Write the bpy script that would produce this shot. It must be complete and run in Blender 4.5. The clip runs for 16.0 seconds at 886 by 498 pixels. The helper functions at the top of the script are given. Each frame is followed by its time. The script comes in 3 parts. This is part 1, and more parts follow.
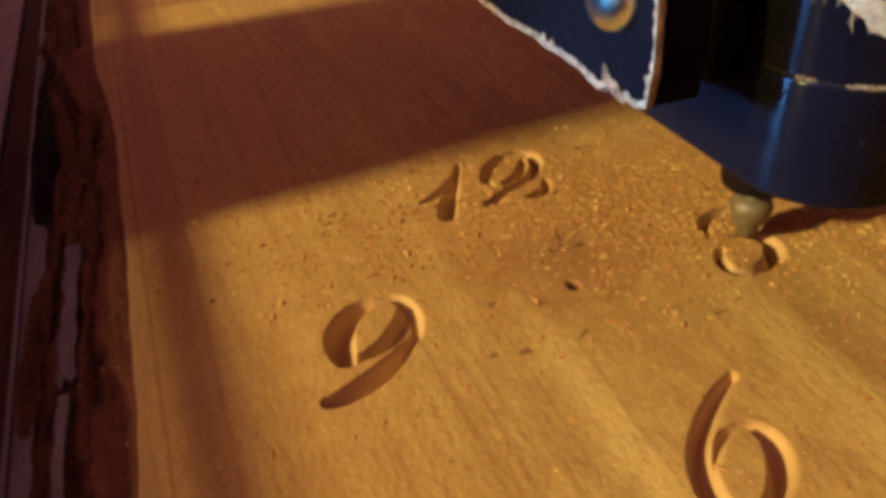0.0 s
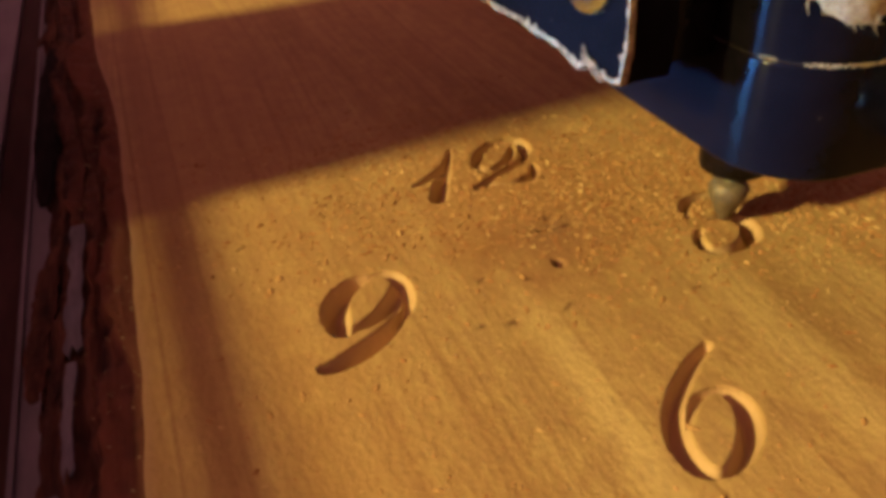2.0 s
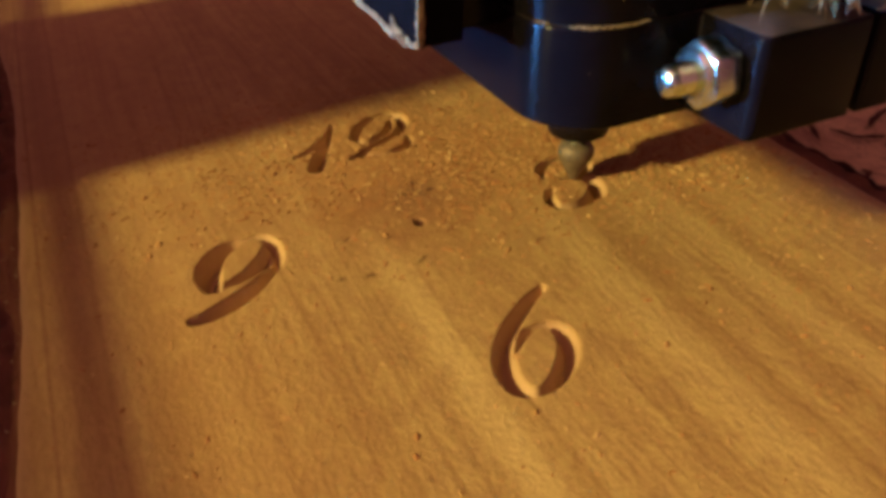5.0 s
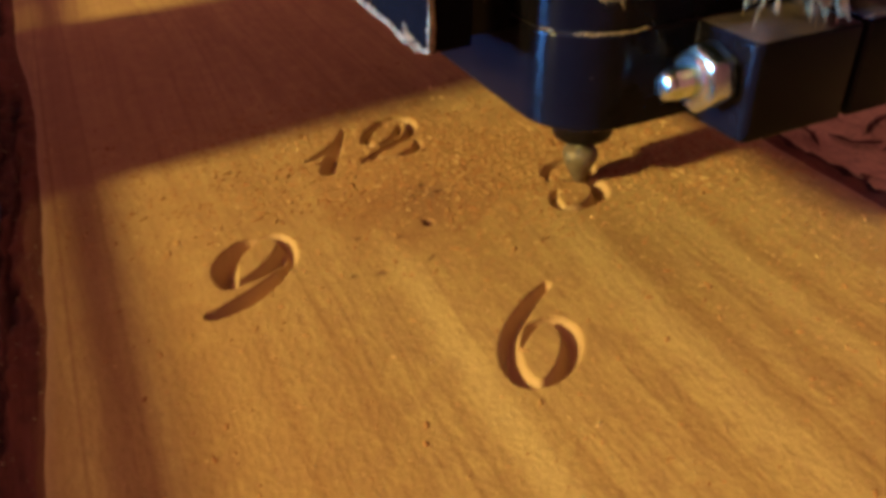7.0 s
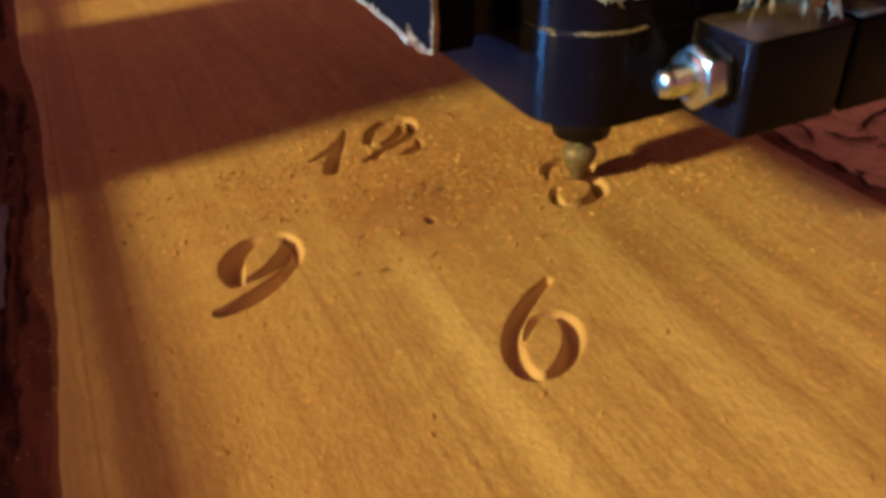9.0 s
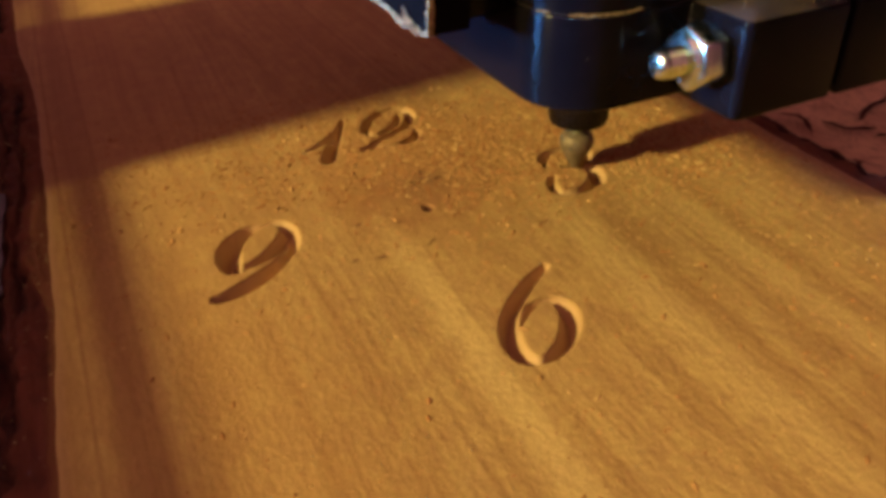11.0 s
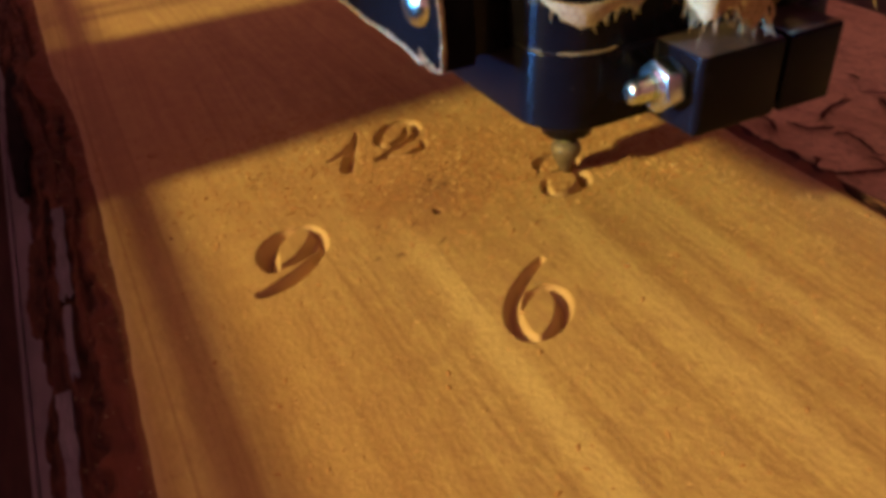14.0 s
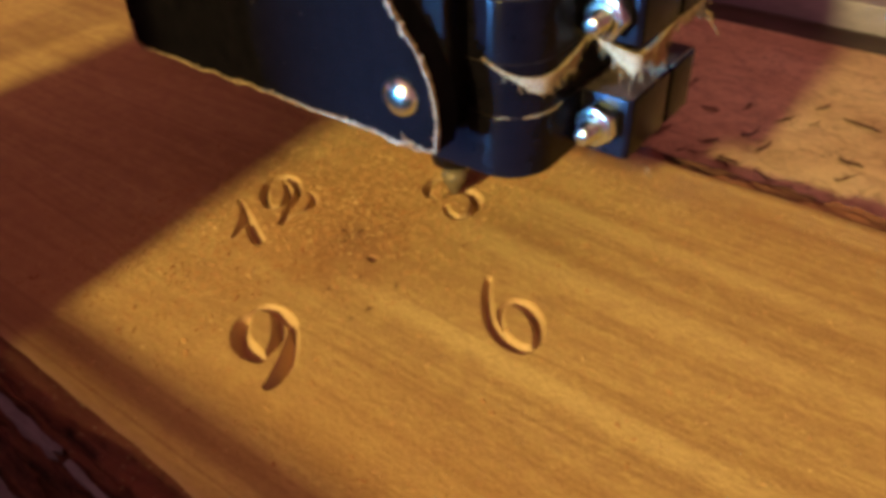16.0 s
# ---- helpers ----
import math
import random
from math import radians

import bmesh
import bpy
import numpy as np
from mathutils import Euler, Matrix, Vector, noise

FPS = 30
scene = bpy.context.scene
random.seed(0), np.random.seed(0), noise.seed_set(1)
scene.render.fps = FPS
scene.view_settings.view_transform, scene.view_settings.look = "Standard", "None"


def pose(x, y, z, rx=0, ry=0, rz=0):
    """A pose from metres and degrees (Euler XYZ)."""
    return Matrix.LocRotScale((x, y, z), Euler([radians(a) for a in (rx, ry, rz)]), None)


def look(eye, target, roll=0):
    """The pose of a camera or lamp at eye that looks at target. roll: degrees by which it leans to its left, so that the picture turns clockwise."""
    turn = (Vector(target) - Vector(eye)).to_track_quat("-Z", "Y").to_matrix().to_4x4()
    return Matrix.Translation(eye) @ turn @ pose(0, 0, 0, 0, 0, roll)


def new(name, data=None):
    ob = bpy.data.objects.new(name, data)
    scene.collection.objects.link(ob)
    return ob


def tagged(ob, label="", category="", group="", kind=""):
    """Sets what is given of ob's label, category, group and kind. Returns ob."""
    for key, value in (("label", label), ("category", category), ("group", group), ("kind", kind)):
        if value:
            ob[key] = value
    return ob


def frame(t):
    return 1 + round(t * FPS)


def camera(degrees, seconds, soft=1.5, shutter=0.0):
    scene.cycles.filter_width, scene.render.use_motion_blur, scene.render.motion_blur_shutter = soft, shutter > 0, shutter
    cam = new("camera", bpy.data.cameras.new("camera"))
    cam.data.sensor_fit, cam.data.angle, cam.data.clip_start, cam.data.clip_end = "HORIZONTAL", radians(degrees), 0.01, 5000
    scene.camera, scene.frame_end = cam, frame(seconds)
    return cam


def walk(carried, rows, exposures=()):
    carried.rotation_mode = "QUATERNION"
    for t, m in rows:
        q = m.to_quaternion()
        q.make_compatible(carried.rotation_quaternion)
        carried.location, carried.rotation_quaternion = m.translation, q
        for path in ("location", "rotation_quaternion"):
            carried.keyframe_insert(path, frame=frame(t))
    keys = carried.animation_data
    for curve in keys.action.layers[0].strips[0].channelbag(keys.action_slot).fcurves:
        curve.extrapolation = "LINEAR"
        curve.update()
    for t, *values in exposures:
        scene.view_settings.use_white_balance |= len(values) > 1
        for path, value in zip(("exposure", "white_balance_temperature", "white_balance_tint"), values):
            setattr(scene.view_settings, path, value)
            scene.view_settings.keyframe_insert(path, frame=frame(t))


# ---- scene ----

U = 0.0012  # one drawing unit in metres; the origin is the dial's centre on the board's top
cam = camera(57.94, 16.0, soft=4.5, shutter=0.3)
ROWS = [
    (0, -0.04558, -0.07506, 0.06583, 55.69, 2.28, -21.36),
    (0.5, -0.04679, -0.07483, 0.06632, 55.60, 2.27, -21.35),
    (1, -0.04619, -0.07551, 0.06742, 55.62, 1.94, -21.41),
    (1.5, -0.04701, -0.07648, 0.06611, 55.66, 2.04, -21.28),
    (2, -0.04734, -0.08068, 0.06617, 55.68, 1.83, -21.61),
    (2.5, -0.04749, -0.08589, 0.06774, 55.94, 1.63, -22.32),
    (3, -0.04597, -0.08974, 0.06885, 55.78, 1.69, -23.02),
    (3.5, -0.04384, -0.09035, 0.07110, 55.65, 0.32, -22.91),
    (4, -0.04781, -0.09341, 0.07072, 55.97, 1.95, -21.99),
    (4.5, -0.04087, -0.09610, 0.06817, 55.89, 2.17, -24.38),
    (4.7, -0.03955, -0.09578, 0.06746, 54.97, 1.51, -25.38),
    (7, -0.04166, -0.09952, 0.06880, 55.57, 1.59, -24.96),
    (7.5, -0.04436, -0.09919, 0.06824, 55.50, 1.56, -24.78),
    (8, -0.04519, -0.09926, 0.06837, 55.31, 1.72, -24.85),
    (8.5, -0.04391, -0.09966, 0.06919, 55.71, 2.02, -25.11),
    (9, -0.04323, -0.10111, 0.06955, 55.62, 1.85, -25.33),
    (11.5, -0.04331, -0.10217, 0.06787, 55.47, 2.07, -25.48),
    (12, -0.04193, -0.10236, 0.06811, 55.34, 2.38, -25.65),
    (12.5, -0.04097, -0.10332, 0.06818, 55.42, 2.31, -25.95),
    (13, -0.04211, -0.10307, 0.06776, 55.24, 2.40, -25.83),
    (13.5, -0.04503, -0.10429, 0.06824, 55.08, 2.01, -25.93),
    (14, -0.05229, -0.11505, 0.07933, 55.14, 2.85, -26.65),
    (14.5, -0.05395, -0.11808, 0.08592, 55.27, 4.26, -28.40),
    (15, -0.06664, -0.10843, 0.09445, 53.61, 4.19, -35.33),
    (15.5, -0.07862, -0.08552, 0.10254, 50.73, 4.29, -45.44),
    (16, -0.09032, -0.08931, 0.10082, 51.91, 1.69, -53.04),
]
walk(cam, [(t, pose(x, y, z, rx, ry, rz)) for t, x, y, z, rx, ry, rz in ROWS], exposures=[(0.0, 0.0), (2.5, -0.01), (3.5, -0.13), (4.5, -0.2), (7.0, -0.09), (8.5, -0.05), (11.5, -0.16), (13.0, -0.12), (14.0, -0.14), (15.0, -0.03), (16.0, -0.06)])

# ---- light: one warm lamp low on one side, a cool glow low on the same side, dim room ----
HEAD = Vector((23.6, 0.3, -0.9))


def lamp(name, kind, place, energy, colour, **more):
    data = bpy.data.lights.new(name, kind)
    data.energy, data.color = energy, colour
    for key, value in more.items():
        if key == "size":
            data.size = value
        elif key == "size_y":
            data.shape, data.size_y = "RECTANGLE", value
        elif key == "spread":
            data.spread = radians(value)
        elif key == "radius":
            data.shadow_soft_size = value
    ob = new(name, data)
    ob.matrix_world = look(Vector(place) * U, (0.01, -0.01, 0.02))
    return ob


lamp("desk_lamp_bulb", "POINT", (-1005.0, -40.0, 525.0), 109.0, (1.0, 0.82, 0.295), radius=0.046)
# unseen narrow blue source, added for the streaks on the black clamps
lamp("cool_side_glow", "AREA", (-560.0, 130.0, 85.0), 0.5, (0.10, 0.40, 1.0), size=0.10, size_y=0.05, spread=24.0)
world = bpy.data.worlds.new("world")
scene.world = world
world.use_nodes = True
world.node_tree.nodes["Background"].inputs[0].default_value = (0.30, 0.12, 0.10, 1.0)
world.node_tree.nodes["Background"].inputs[1].default_value = 0.5


# ---- materials ----
class Mat:
    """A small node-graph builder; lengths are in drawing units."""

    def __init__(self, name, rough=0.6, metal=0.0, spec=0.5):
        self.m = bpy.data.materials.new(name)
        self.m.use_nodes = True
        self.t = self.m.node_tree
        self.b = self.t.nodes["Principled BSDF"]
        self.b.inputs["Roughness"].default_value = rough
        self.b.inputs["Metallic"].default_value = metal
        self.b.inputs["Specular IOR Level"].default_value = spec
        self.co = self.t.nodes.new("ShaderNodeTexCoord").outputs["Object"]

    def add(self, kind, **values):
        n = self.t.nodes.new("ShaderNode" + kind)
        for key, value in values.items():
            key = key.replace("_", " ")
            if hasattr(value, "is_output"):
                self.t.links.new(value, n.inputs[key])
            else:
                n.inputs[key].default_value = value
        return n

    def space(self, sx=1.0, sy=1.0, sz=1.0, rot=0.0, co=None):
        n = self.t.nodes.new("ShaderNodeMapping")
        self.t.links.new(co or self.co, n.inputs["Vector"])
        n.inputs["Scale"].default_value = (sx / U, sy / U, sz / U)
        n.inputs["Rotation"].default_value = (0, 0, rot)
        return n.outputs[0]

    def noise(self, vec, scale=1.0, detail=4.0, rough=0.6, distort=0.0):
        return self.add("TexNoise", Vector=vec, Scale=scale, Detail=detail, Roughness=rough, Distortion=distort).outputs["Fac"]

    def ramp(self, fac, *stops):
        n = self.t.nodes.new("ShaderNodeValToRGB")
        self.t.links.new(fac, n.inputs[0])
        while len(n.color_ramp.elements) < len(stops):
            n.color_ramp.elements.new(0.5)
        for e, (p, c) in zip(n.color_ramp.elements, stops):
            e.position, e.color = p, (*c, 1) if isinstance(c, tuple) else (c, c, c, 1)
        return n.outputs[0]

    def mix(self, fac, a, b, mode="MIX"):
        n = self.t.nodes.new("ShaderNodeMix")
        n.data_type, n.blend_type = "RGBA", mode
        for sock, value in ((n.inputs[0], fac), (n.inputs[6], a), (n.inputs[7], b)):
            if hasattr(value, "is_output"):
                self.t.links.new(value, sock)
            elif sock is n.inputs[0]:
                sock.default_value = value
            else:
                sock.default_value = (*value, 1)
        return n.outputs[2]

    def math(self, op, a, b=0.0):
        n = self.t.nodes.new("ShaderNodeMath")
        n.operation = op
        for sock, value in zip(n.inputs, (a, b)):
            if hasattr(value, "is_output"):
                self.t.links.new(value, sock)
            else:
                sock.default_value = value
        return n.outputs[0]

    def link(self, out, name):
        self.t.links.new(out, self.b.inputs[name])

    def bump(self, height, dist=0.2, strength=0.5):
        n = self.add("Bump", Height=height, Strength=strength, Distance=dist * U)
        self.link(n.outputs[0], "Normal")


def wood_material():
    k = Mat("planed_wood", rough=0.62, spec=0.3)
    warp = k.add("TexNoise", Vector=k.space(0.022, 0.009, 0.02), Scale=1.0, Detail=1.0).outputs["Color"]
    bent = k.t.nodes.new("ShaderNodeVectorMath")
    bent.operation = "MULTIPLY_ADD"
    k.t.links.new(warp, bent.inputs[0])
    bent.inputs[1].default_value = (11 * U, 0, 0)
    k.t.links.new(k.co, bent.inputs[2])
    co = bent.outputs[0]
    broad = k.noise(k.space(0.06, 0.007, 0.05, co=co), 1.0, 3.0, 0.55, 0.4)
    fine = k.noise(k.space(0.30, 0.014, 0.3, co=co), 1.0, 5.0, 0.6, 0.4)
    lines = k.noise(k.space(1.15, 0.010, 0.3, co=co), 1.0, 2.0, 0.5)
    pore = k.noise(k.space(1.5, 0.6, 1.0), 1.0, 3.0, 0.6)
    blot = k.noise(k.space(0.20, 0.13, 0.2), 1.0, 6.0, 0.7)
    mottle = k.noise(k.space(0.36, 0.25, 0.5), 1.0, 3.0, 0.6, 0.6)
    saw = k.noise(k.space(0.03, 0.8, 0.1), 1.0, 3.0, 0.6)
    col = k.ramp(broad, (0.30, (0.36, 0.205, 0.076)), (0.44, (0.46, 0.283, 0.11)), (0.56, (0.56, 0.372, 0.148)), (0.72, (0.40, 0.232, 0.088)))
    col = k.mix(k.ramp(fine, (0.36, 0.26), (0.54, 0.0)), col, (0.36, 0.20, 0.075))
    col = k.mix(k.ramp(fine, (0.56, 0.0), (0.70, 0.22)), col, (0.64, 0.45, 0.18))
    col = k.mix(k.ramp(lines, (0.32, 0.68), (0.46, 0.0)), col, (0.34, 0.185, 0.072))
    thin = k.noise(k.space(2.6, 0.03, 0.3, co=co), 1.0, 2.0, 0.5)
    col = k.mix(k.ramp(thin, (0.32, 0.42), (0.43, 0.0)), col, (0.31, 0.165, 0.065))
    col = k.mix(k.ramp(lines, (0.56, 0.0), (0.70, 0.45)), col, (0.62, 0.44, 0.17))
    col = k.mix(k.ramp(saw, (0.33, 0.20), (0.55, 0.0)), col, (0.40, 0.225, 0.09))
    col = k.mix(k.ramp(blot, (0.36, 0.26), (0.56, 0.0)), col, (0.37, 0.205, 0.085))
    col = k.mix(k.ramp(mottle, (0.38, 0.30), (0.52, 0.0)), col, (0.35, 0.195, 0.095))
    fleck = k.noise(k.space(2.0, 1.2, 1.5), 1.0, 4.0, 0.7)
    col = k.mix(k.ramp(fleck, (0.34, 0.24), (0.47, 0.0)), col, (0.35, 0.18, 0.07))
    col = k.mix(k.ramp(fleck, (0.55, 0.0), (0.68, 0.2)), col, (0.66, 0.47, 0.20))
    col = k.mix(k.ramp(mottle, (0.52, 0.0), (0.66, 0.3)), col, (0.60, 0.42, 0.16))
    col = k.mix(k.ramp(pore, (0.27, 0.5), (0.40, 0.0)), col, (0.29, 0.14, 0.055))
    pits = k.noise(k.space(0.42, 0.30, 0.4), 1.0, 3.0, 0.55)
    pit = k.ramp(pits, (0.63, 0.0), (0.72, 0.3))
    col = k.mix(pit, col, (0.28, 0.125, 0.05))
    for x, rx, much in ((-7.5, 2.8, 0.62), (15.0, 4.0, 0.42), (30.0, 3.5, 0.42), (-30.0, 3.5, 0.2)):
        pale = k.math("MULTIPLY", knot_blob(k, x, -40.0, rx, 62.0, 0.8, -0.02, 0.9), much)
        col = k.mix(pale, col, (0.70, 0.505, 0.21))
    # reddish heartwood streaks along one border
    col = k.mix(k.math("MULTIPLY", knot_blob(k, -32.0, 0.0, 20.0, 400.0, 0.8, 0.0, 0.5), 0.34), col, (0.47, 0.235, 0.085))
    for x, rx, much in ((-42.3, 3.2, 0.45), (-45.2, 0.35, 0.6), (-49.5, 4.0, 0.6), (-39.6, 0.5, 0.4), (47.0, 3.0, 0.3)):
        streak = k.math("MULTIPLY", knot_blob(k, x, 0.0, rx, 400.0, 0.7, 0.0, 0.35), much)
        col = k.mix(streak, col, (0.30, 0.13, 0.055))
    ring = k.math("SUBTRACT", knot_blob(k, 2.2, 4.6, 9.6, 8.6, 0.12, 0.2, 0.22), knot_blob(k, 2.2, 4.6, 8.7, 7.7, 0.12, 0.2, 0.22))
    col = k.mix(k.math("MULTIPLY", ring, 0.62), col, (0.26, 0.12, 0.05))
    ruddy = k.math("MULTIPLY", knot_blob(k, 6.0, 14.0, 34.0, 24.0, 0.7, 0.0, 0.8), 0.6)
    col = k.mix(ruddy, col, (0.43, 0.215, 0.08))
    # greyish halo of a knot, with a dark cross and pin holes
    col_knot, spots = knot_mask(k)
    col = k.mix(col_knot, col, (0.33, 0.165, 0.07))
    col = k.mix(k.math("MULTIPLY", knot_blob(k, -7.5, 7.5, 5.0, 6.5, 0.8, -0.5, 1.2), 0.35), col, (0.30, 0.115, 0.035))
    col = k.mix(k.math("MULTIPLY", knot_blob(k, 2.8, 7.0, 4.6, 3.4, 0.8, 0.3, 1.0), 0.5), col, (0.27, 0.15, 0.075))
    height = k.add("SeparateXYZ", Vector=k.co).outputs[2]
    cut = k.ramp(k.math("DIVIDE", height, -U), (0.15, 0.0), (0.40, 0.8))
    col = k.mix(cut, col, (0.54, 0.345, 0.18))  # fresh wood inside the cuts
    col = k.mix(spots, col, (0.085, 0.018, 0.006))
    k.link(col, "Base Color")
    grit = k.noise(k.space(1.1, 0.8, 1.0), 1.0, 4.0, 0.65)
    h = k.math("ADD", k.math("ADD", k.math("MULTIPLY", pore, 0.5), k.math("MULTIPLY", mottle, 0.5)), k.math("MULTIPLY", grit, 0.8))
    h = k.math("SUBTRACT", h, k.math("MULTIPLY", pit, 0.5))
    k.bump(h, 0.46, 0.42)
    return k.m


def knot_blob(k, x, y, rx, ry, soft, rot=0.0, wobble=0.0):
    n = k.t.nodes.new("ShaderNodeMapping")
    n.vector_type = "TEXTURE"
    k.t.links.new(k.co, n.inputs["Vector"])
    n.inputs["Location"].default_value = (x * U, y * U, 0)
    n.inputs["Rotation"].default_value = (0, 0, rot)
    n.inputs["Scale"].default_value = (rx * U, ry * U, 10.0)
    length = k.t.nodes.new("ShaderNodeVectorMath")
    length.operation = "LENGTH"
    k.t.links.new(n.outputs[0], length.inputs[0])
    d = length.outputs["Value"]
    if wobble:
        d = k.math("ADD", d, k.math("MULTIPLY", k.math("SUBTRACT", k.noise(k.space(0.35, 0.2, 0.3), 1.0, 4.0), 0.5), wobble))
    return k.ramp(d, (max(0.0, 1.0 - soft), 1.0), (1.0, 0.0))


def knot_mask(k):
    """Soft dark zone round the knot at the dial's centre and a few dark pin holes."""
    def blob(*numbers):
        return knot_blob(k, *numbers)
    zone = k.math("MULTIPLY", blob(1.0, 4.5, 13.0, 11.5, 0.9, 0.3, 1.5), 0.95)
    dark = blob(0.08, 0.25, 0.68, 0.95, 0.35)
    for x, y, rx, ry, rot in ((1.7, 7.25, 2.0, 0.42, -0.17), (2.9, 9.1, 0.34, 1.8, -0.29), (4.4, 6.9, 1.1, 0.5, 0.05), (-12.9, -6.6, 0.9, 0.5, 0.2), (-9.5, -7.4, 1.0, 0.6, 0.0),
                              (-4.8, -1.2, 0.7, 0.4, 0.0), (-9.6, 1.0, 1.0, 0.4, 0.4), (11.5, -10.5, 0.7, 0.4, 0.2), (-3.0, -7.5, 1.4, 0.4, 0.6), (14.5, 2.5, 1.8, 0.4, -0.3)):
        dark = k.math("MAXIMUM", dark, k.math("MULTIPLY", blob(x, y, rx, ry, 0.6, rot, 0.3), 0.6 if y < 5 else 0.85))
    return zone, dark


def bark_material():
    k = Mat("bark", rough=0.85, spec=0.2)
    long = k.noise(k.space(0.5, 0.05, 0.5), 1.0, 5.0, 0.65, 0.5)
    spot = k.noise(k.space(0.9, 0.6, 0.9), 1.0, 5.0, 0.7)
    col = k.ramp(long, (0.34, (0.022, 0.011, 0.011)), (0.52, (0.11, 0.046, 0.032)), (0.72, (0.25, 0.105, 0.065)))
    col = k.mix(k.ramp(spot, (0.66, 0.0), (0.78, 0.5)), col, (0.24, 0.10, 0.055))
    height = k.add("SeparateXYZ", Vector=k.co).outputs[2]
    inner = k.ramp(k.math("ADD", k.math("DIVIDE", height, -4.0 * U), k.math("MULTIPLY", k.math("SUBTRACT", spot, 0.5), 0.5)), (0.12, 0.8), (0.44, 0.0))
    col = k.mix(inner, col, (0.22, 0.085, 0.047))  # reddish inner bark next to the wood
    k.link(col, "Base Color")
    k.bump(k.math("ADD", long, k.math("MULTIPLY", spot, 0.5)), 0.8, 0.9)
    return k.m


def plain(name, colour, colour2, scale, rough=0.6, metal=0.0, spec=0.5, bump=0.05, stretch=(1, 1, 1)):
    k = Mat(name, rough, metal, spec)
    n = k.noise(k.space(*(scale * s for s in stretch)), 1.0, 5.0, 0.65)
    fine = k.noise(k.space(*(scale * 7 * s for s in stretch)), 1.0, 3.0, 0.6)
    f = k.math("ADD", k.math("MULTIPLY", n, 0.7), k.math("MULTIPLY", fine, 0.3))
    k.link(k.ramp(f, (0.35, colour), (0.65, colour2)), "Base Color")
    k.link(k.ramp(fine, (0.3, max(0.02, rough - 0.08)), (0.7, min(1.0, rough + 0.1))), "Roughness")
    if bump:
        k.bump(f, bump, 0.6)
    return k.m


def black_material(name="black_lacquer", brushed=0.97, low=0.18, high=0.22, gloss=0.10):
    """Black lacquered parts with pale dust lying on upward faces."""
    k = Mat(name, rough=0.3, spec=gloss)
    n = k.noise(k.space(0.35, 0.35, 0.35), 1.0, 5.0, 0.65)
    fine = k.noise(k.space(2.2, 2.2, 2.2), 1.0, 3.0, 0.6)
    col = k.ramp(n, (0.3, (0.0025, 0.0022, 0.003)), (0.7, (0.0055, 0.0045, 0.006)))
    up = k.add("SeparateXYZ", Vector=k.t.nodes.new("ShaderNodeNewGeometry").outputs["Normal"]).outputs[2]
    dust = k.math("MULTIPLY", k.ramp(up, (0.88, 0.0), (0.99, 1.0)), k.ramp(k.math("ADD", n, k.math("MULTIPLY", fine, 0.4)), (0.50, 0.2), (0.90, 0.7)))
    col = k.mix(dust, col, (0.15, 0.108, 0.085))
    specks = k.ramp(k.noise(k.space(1.1, 1.1, 1.1), 1.0, 2.0, 0.5), (0.74, 0.0), (0.80, 0.5))
    col = k.mix(specks, col, (0.12, 0.09, 0.07))
    k.link(col, "Base Color")
    k.link(k.math("ADD", k.ramp(fine, (0.3, low), (0.7, high)), k.math("MULTIPLY", dust, 0.5)), "Roughness")
    k.b.inputs["Anisotropic"].default_value = brushed
    k.link(k.add("CombineXYZ", Z=1.0).outputs[0], "Tangent")
    k.bump(fine, 0.03, 0.15)
    return k.m


WOOD = wood_material()
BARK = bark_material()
BLACK = black_material()
PLATE = black_material("black_faced_board", 0.0, 0.6, 0.72, 0.012)
RAW = plain("raw_board_edge", (0.05, 0.032, 0.022), (0.38, 0.265, 0.145), 0.8, 0.9, 0.0, 0.2, 0.3)
FLUFF = plain("pale_sawdust", (0.21, 0.145, 0.07), (0.45, 0.35, 0.19), 1.5, 0.95, 0.0, 0.0, 0.3)


def crumb_material():
    k = Mat("wood_crumbs", 0.9, 0.0, 0.15)
    pick = k.t.nodes.new("ShaderNodeNewGeometry").outputs["Random Per Island"]
    k.link(k.ramp(pick, (0.0, (0.32, 0.13, 0.05)), (0.3, (0.39, 0.18, 0.07)), (0.75, (0.46, 0.25, 0.10)), (1.0, (0.62, 0.42, 0.19))), "Base Color")
    return k.m


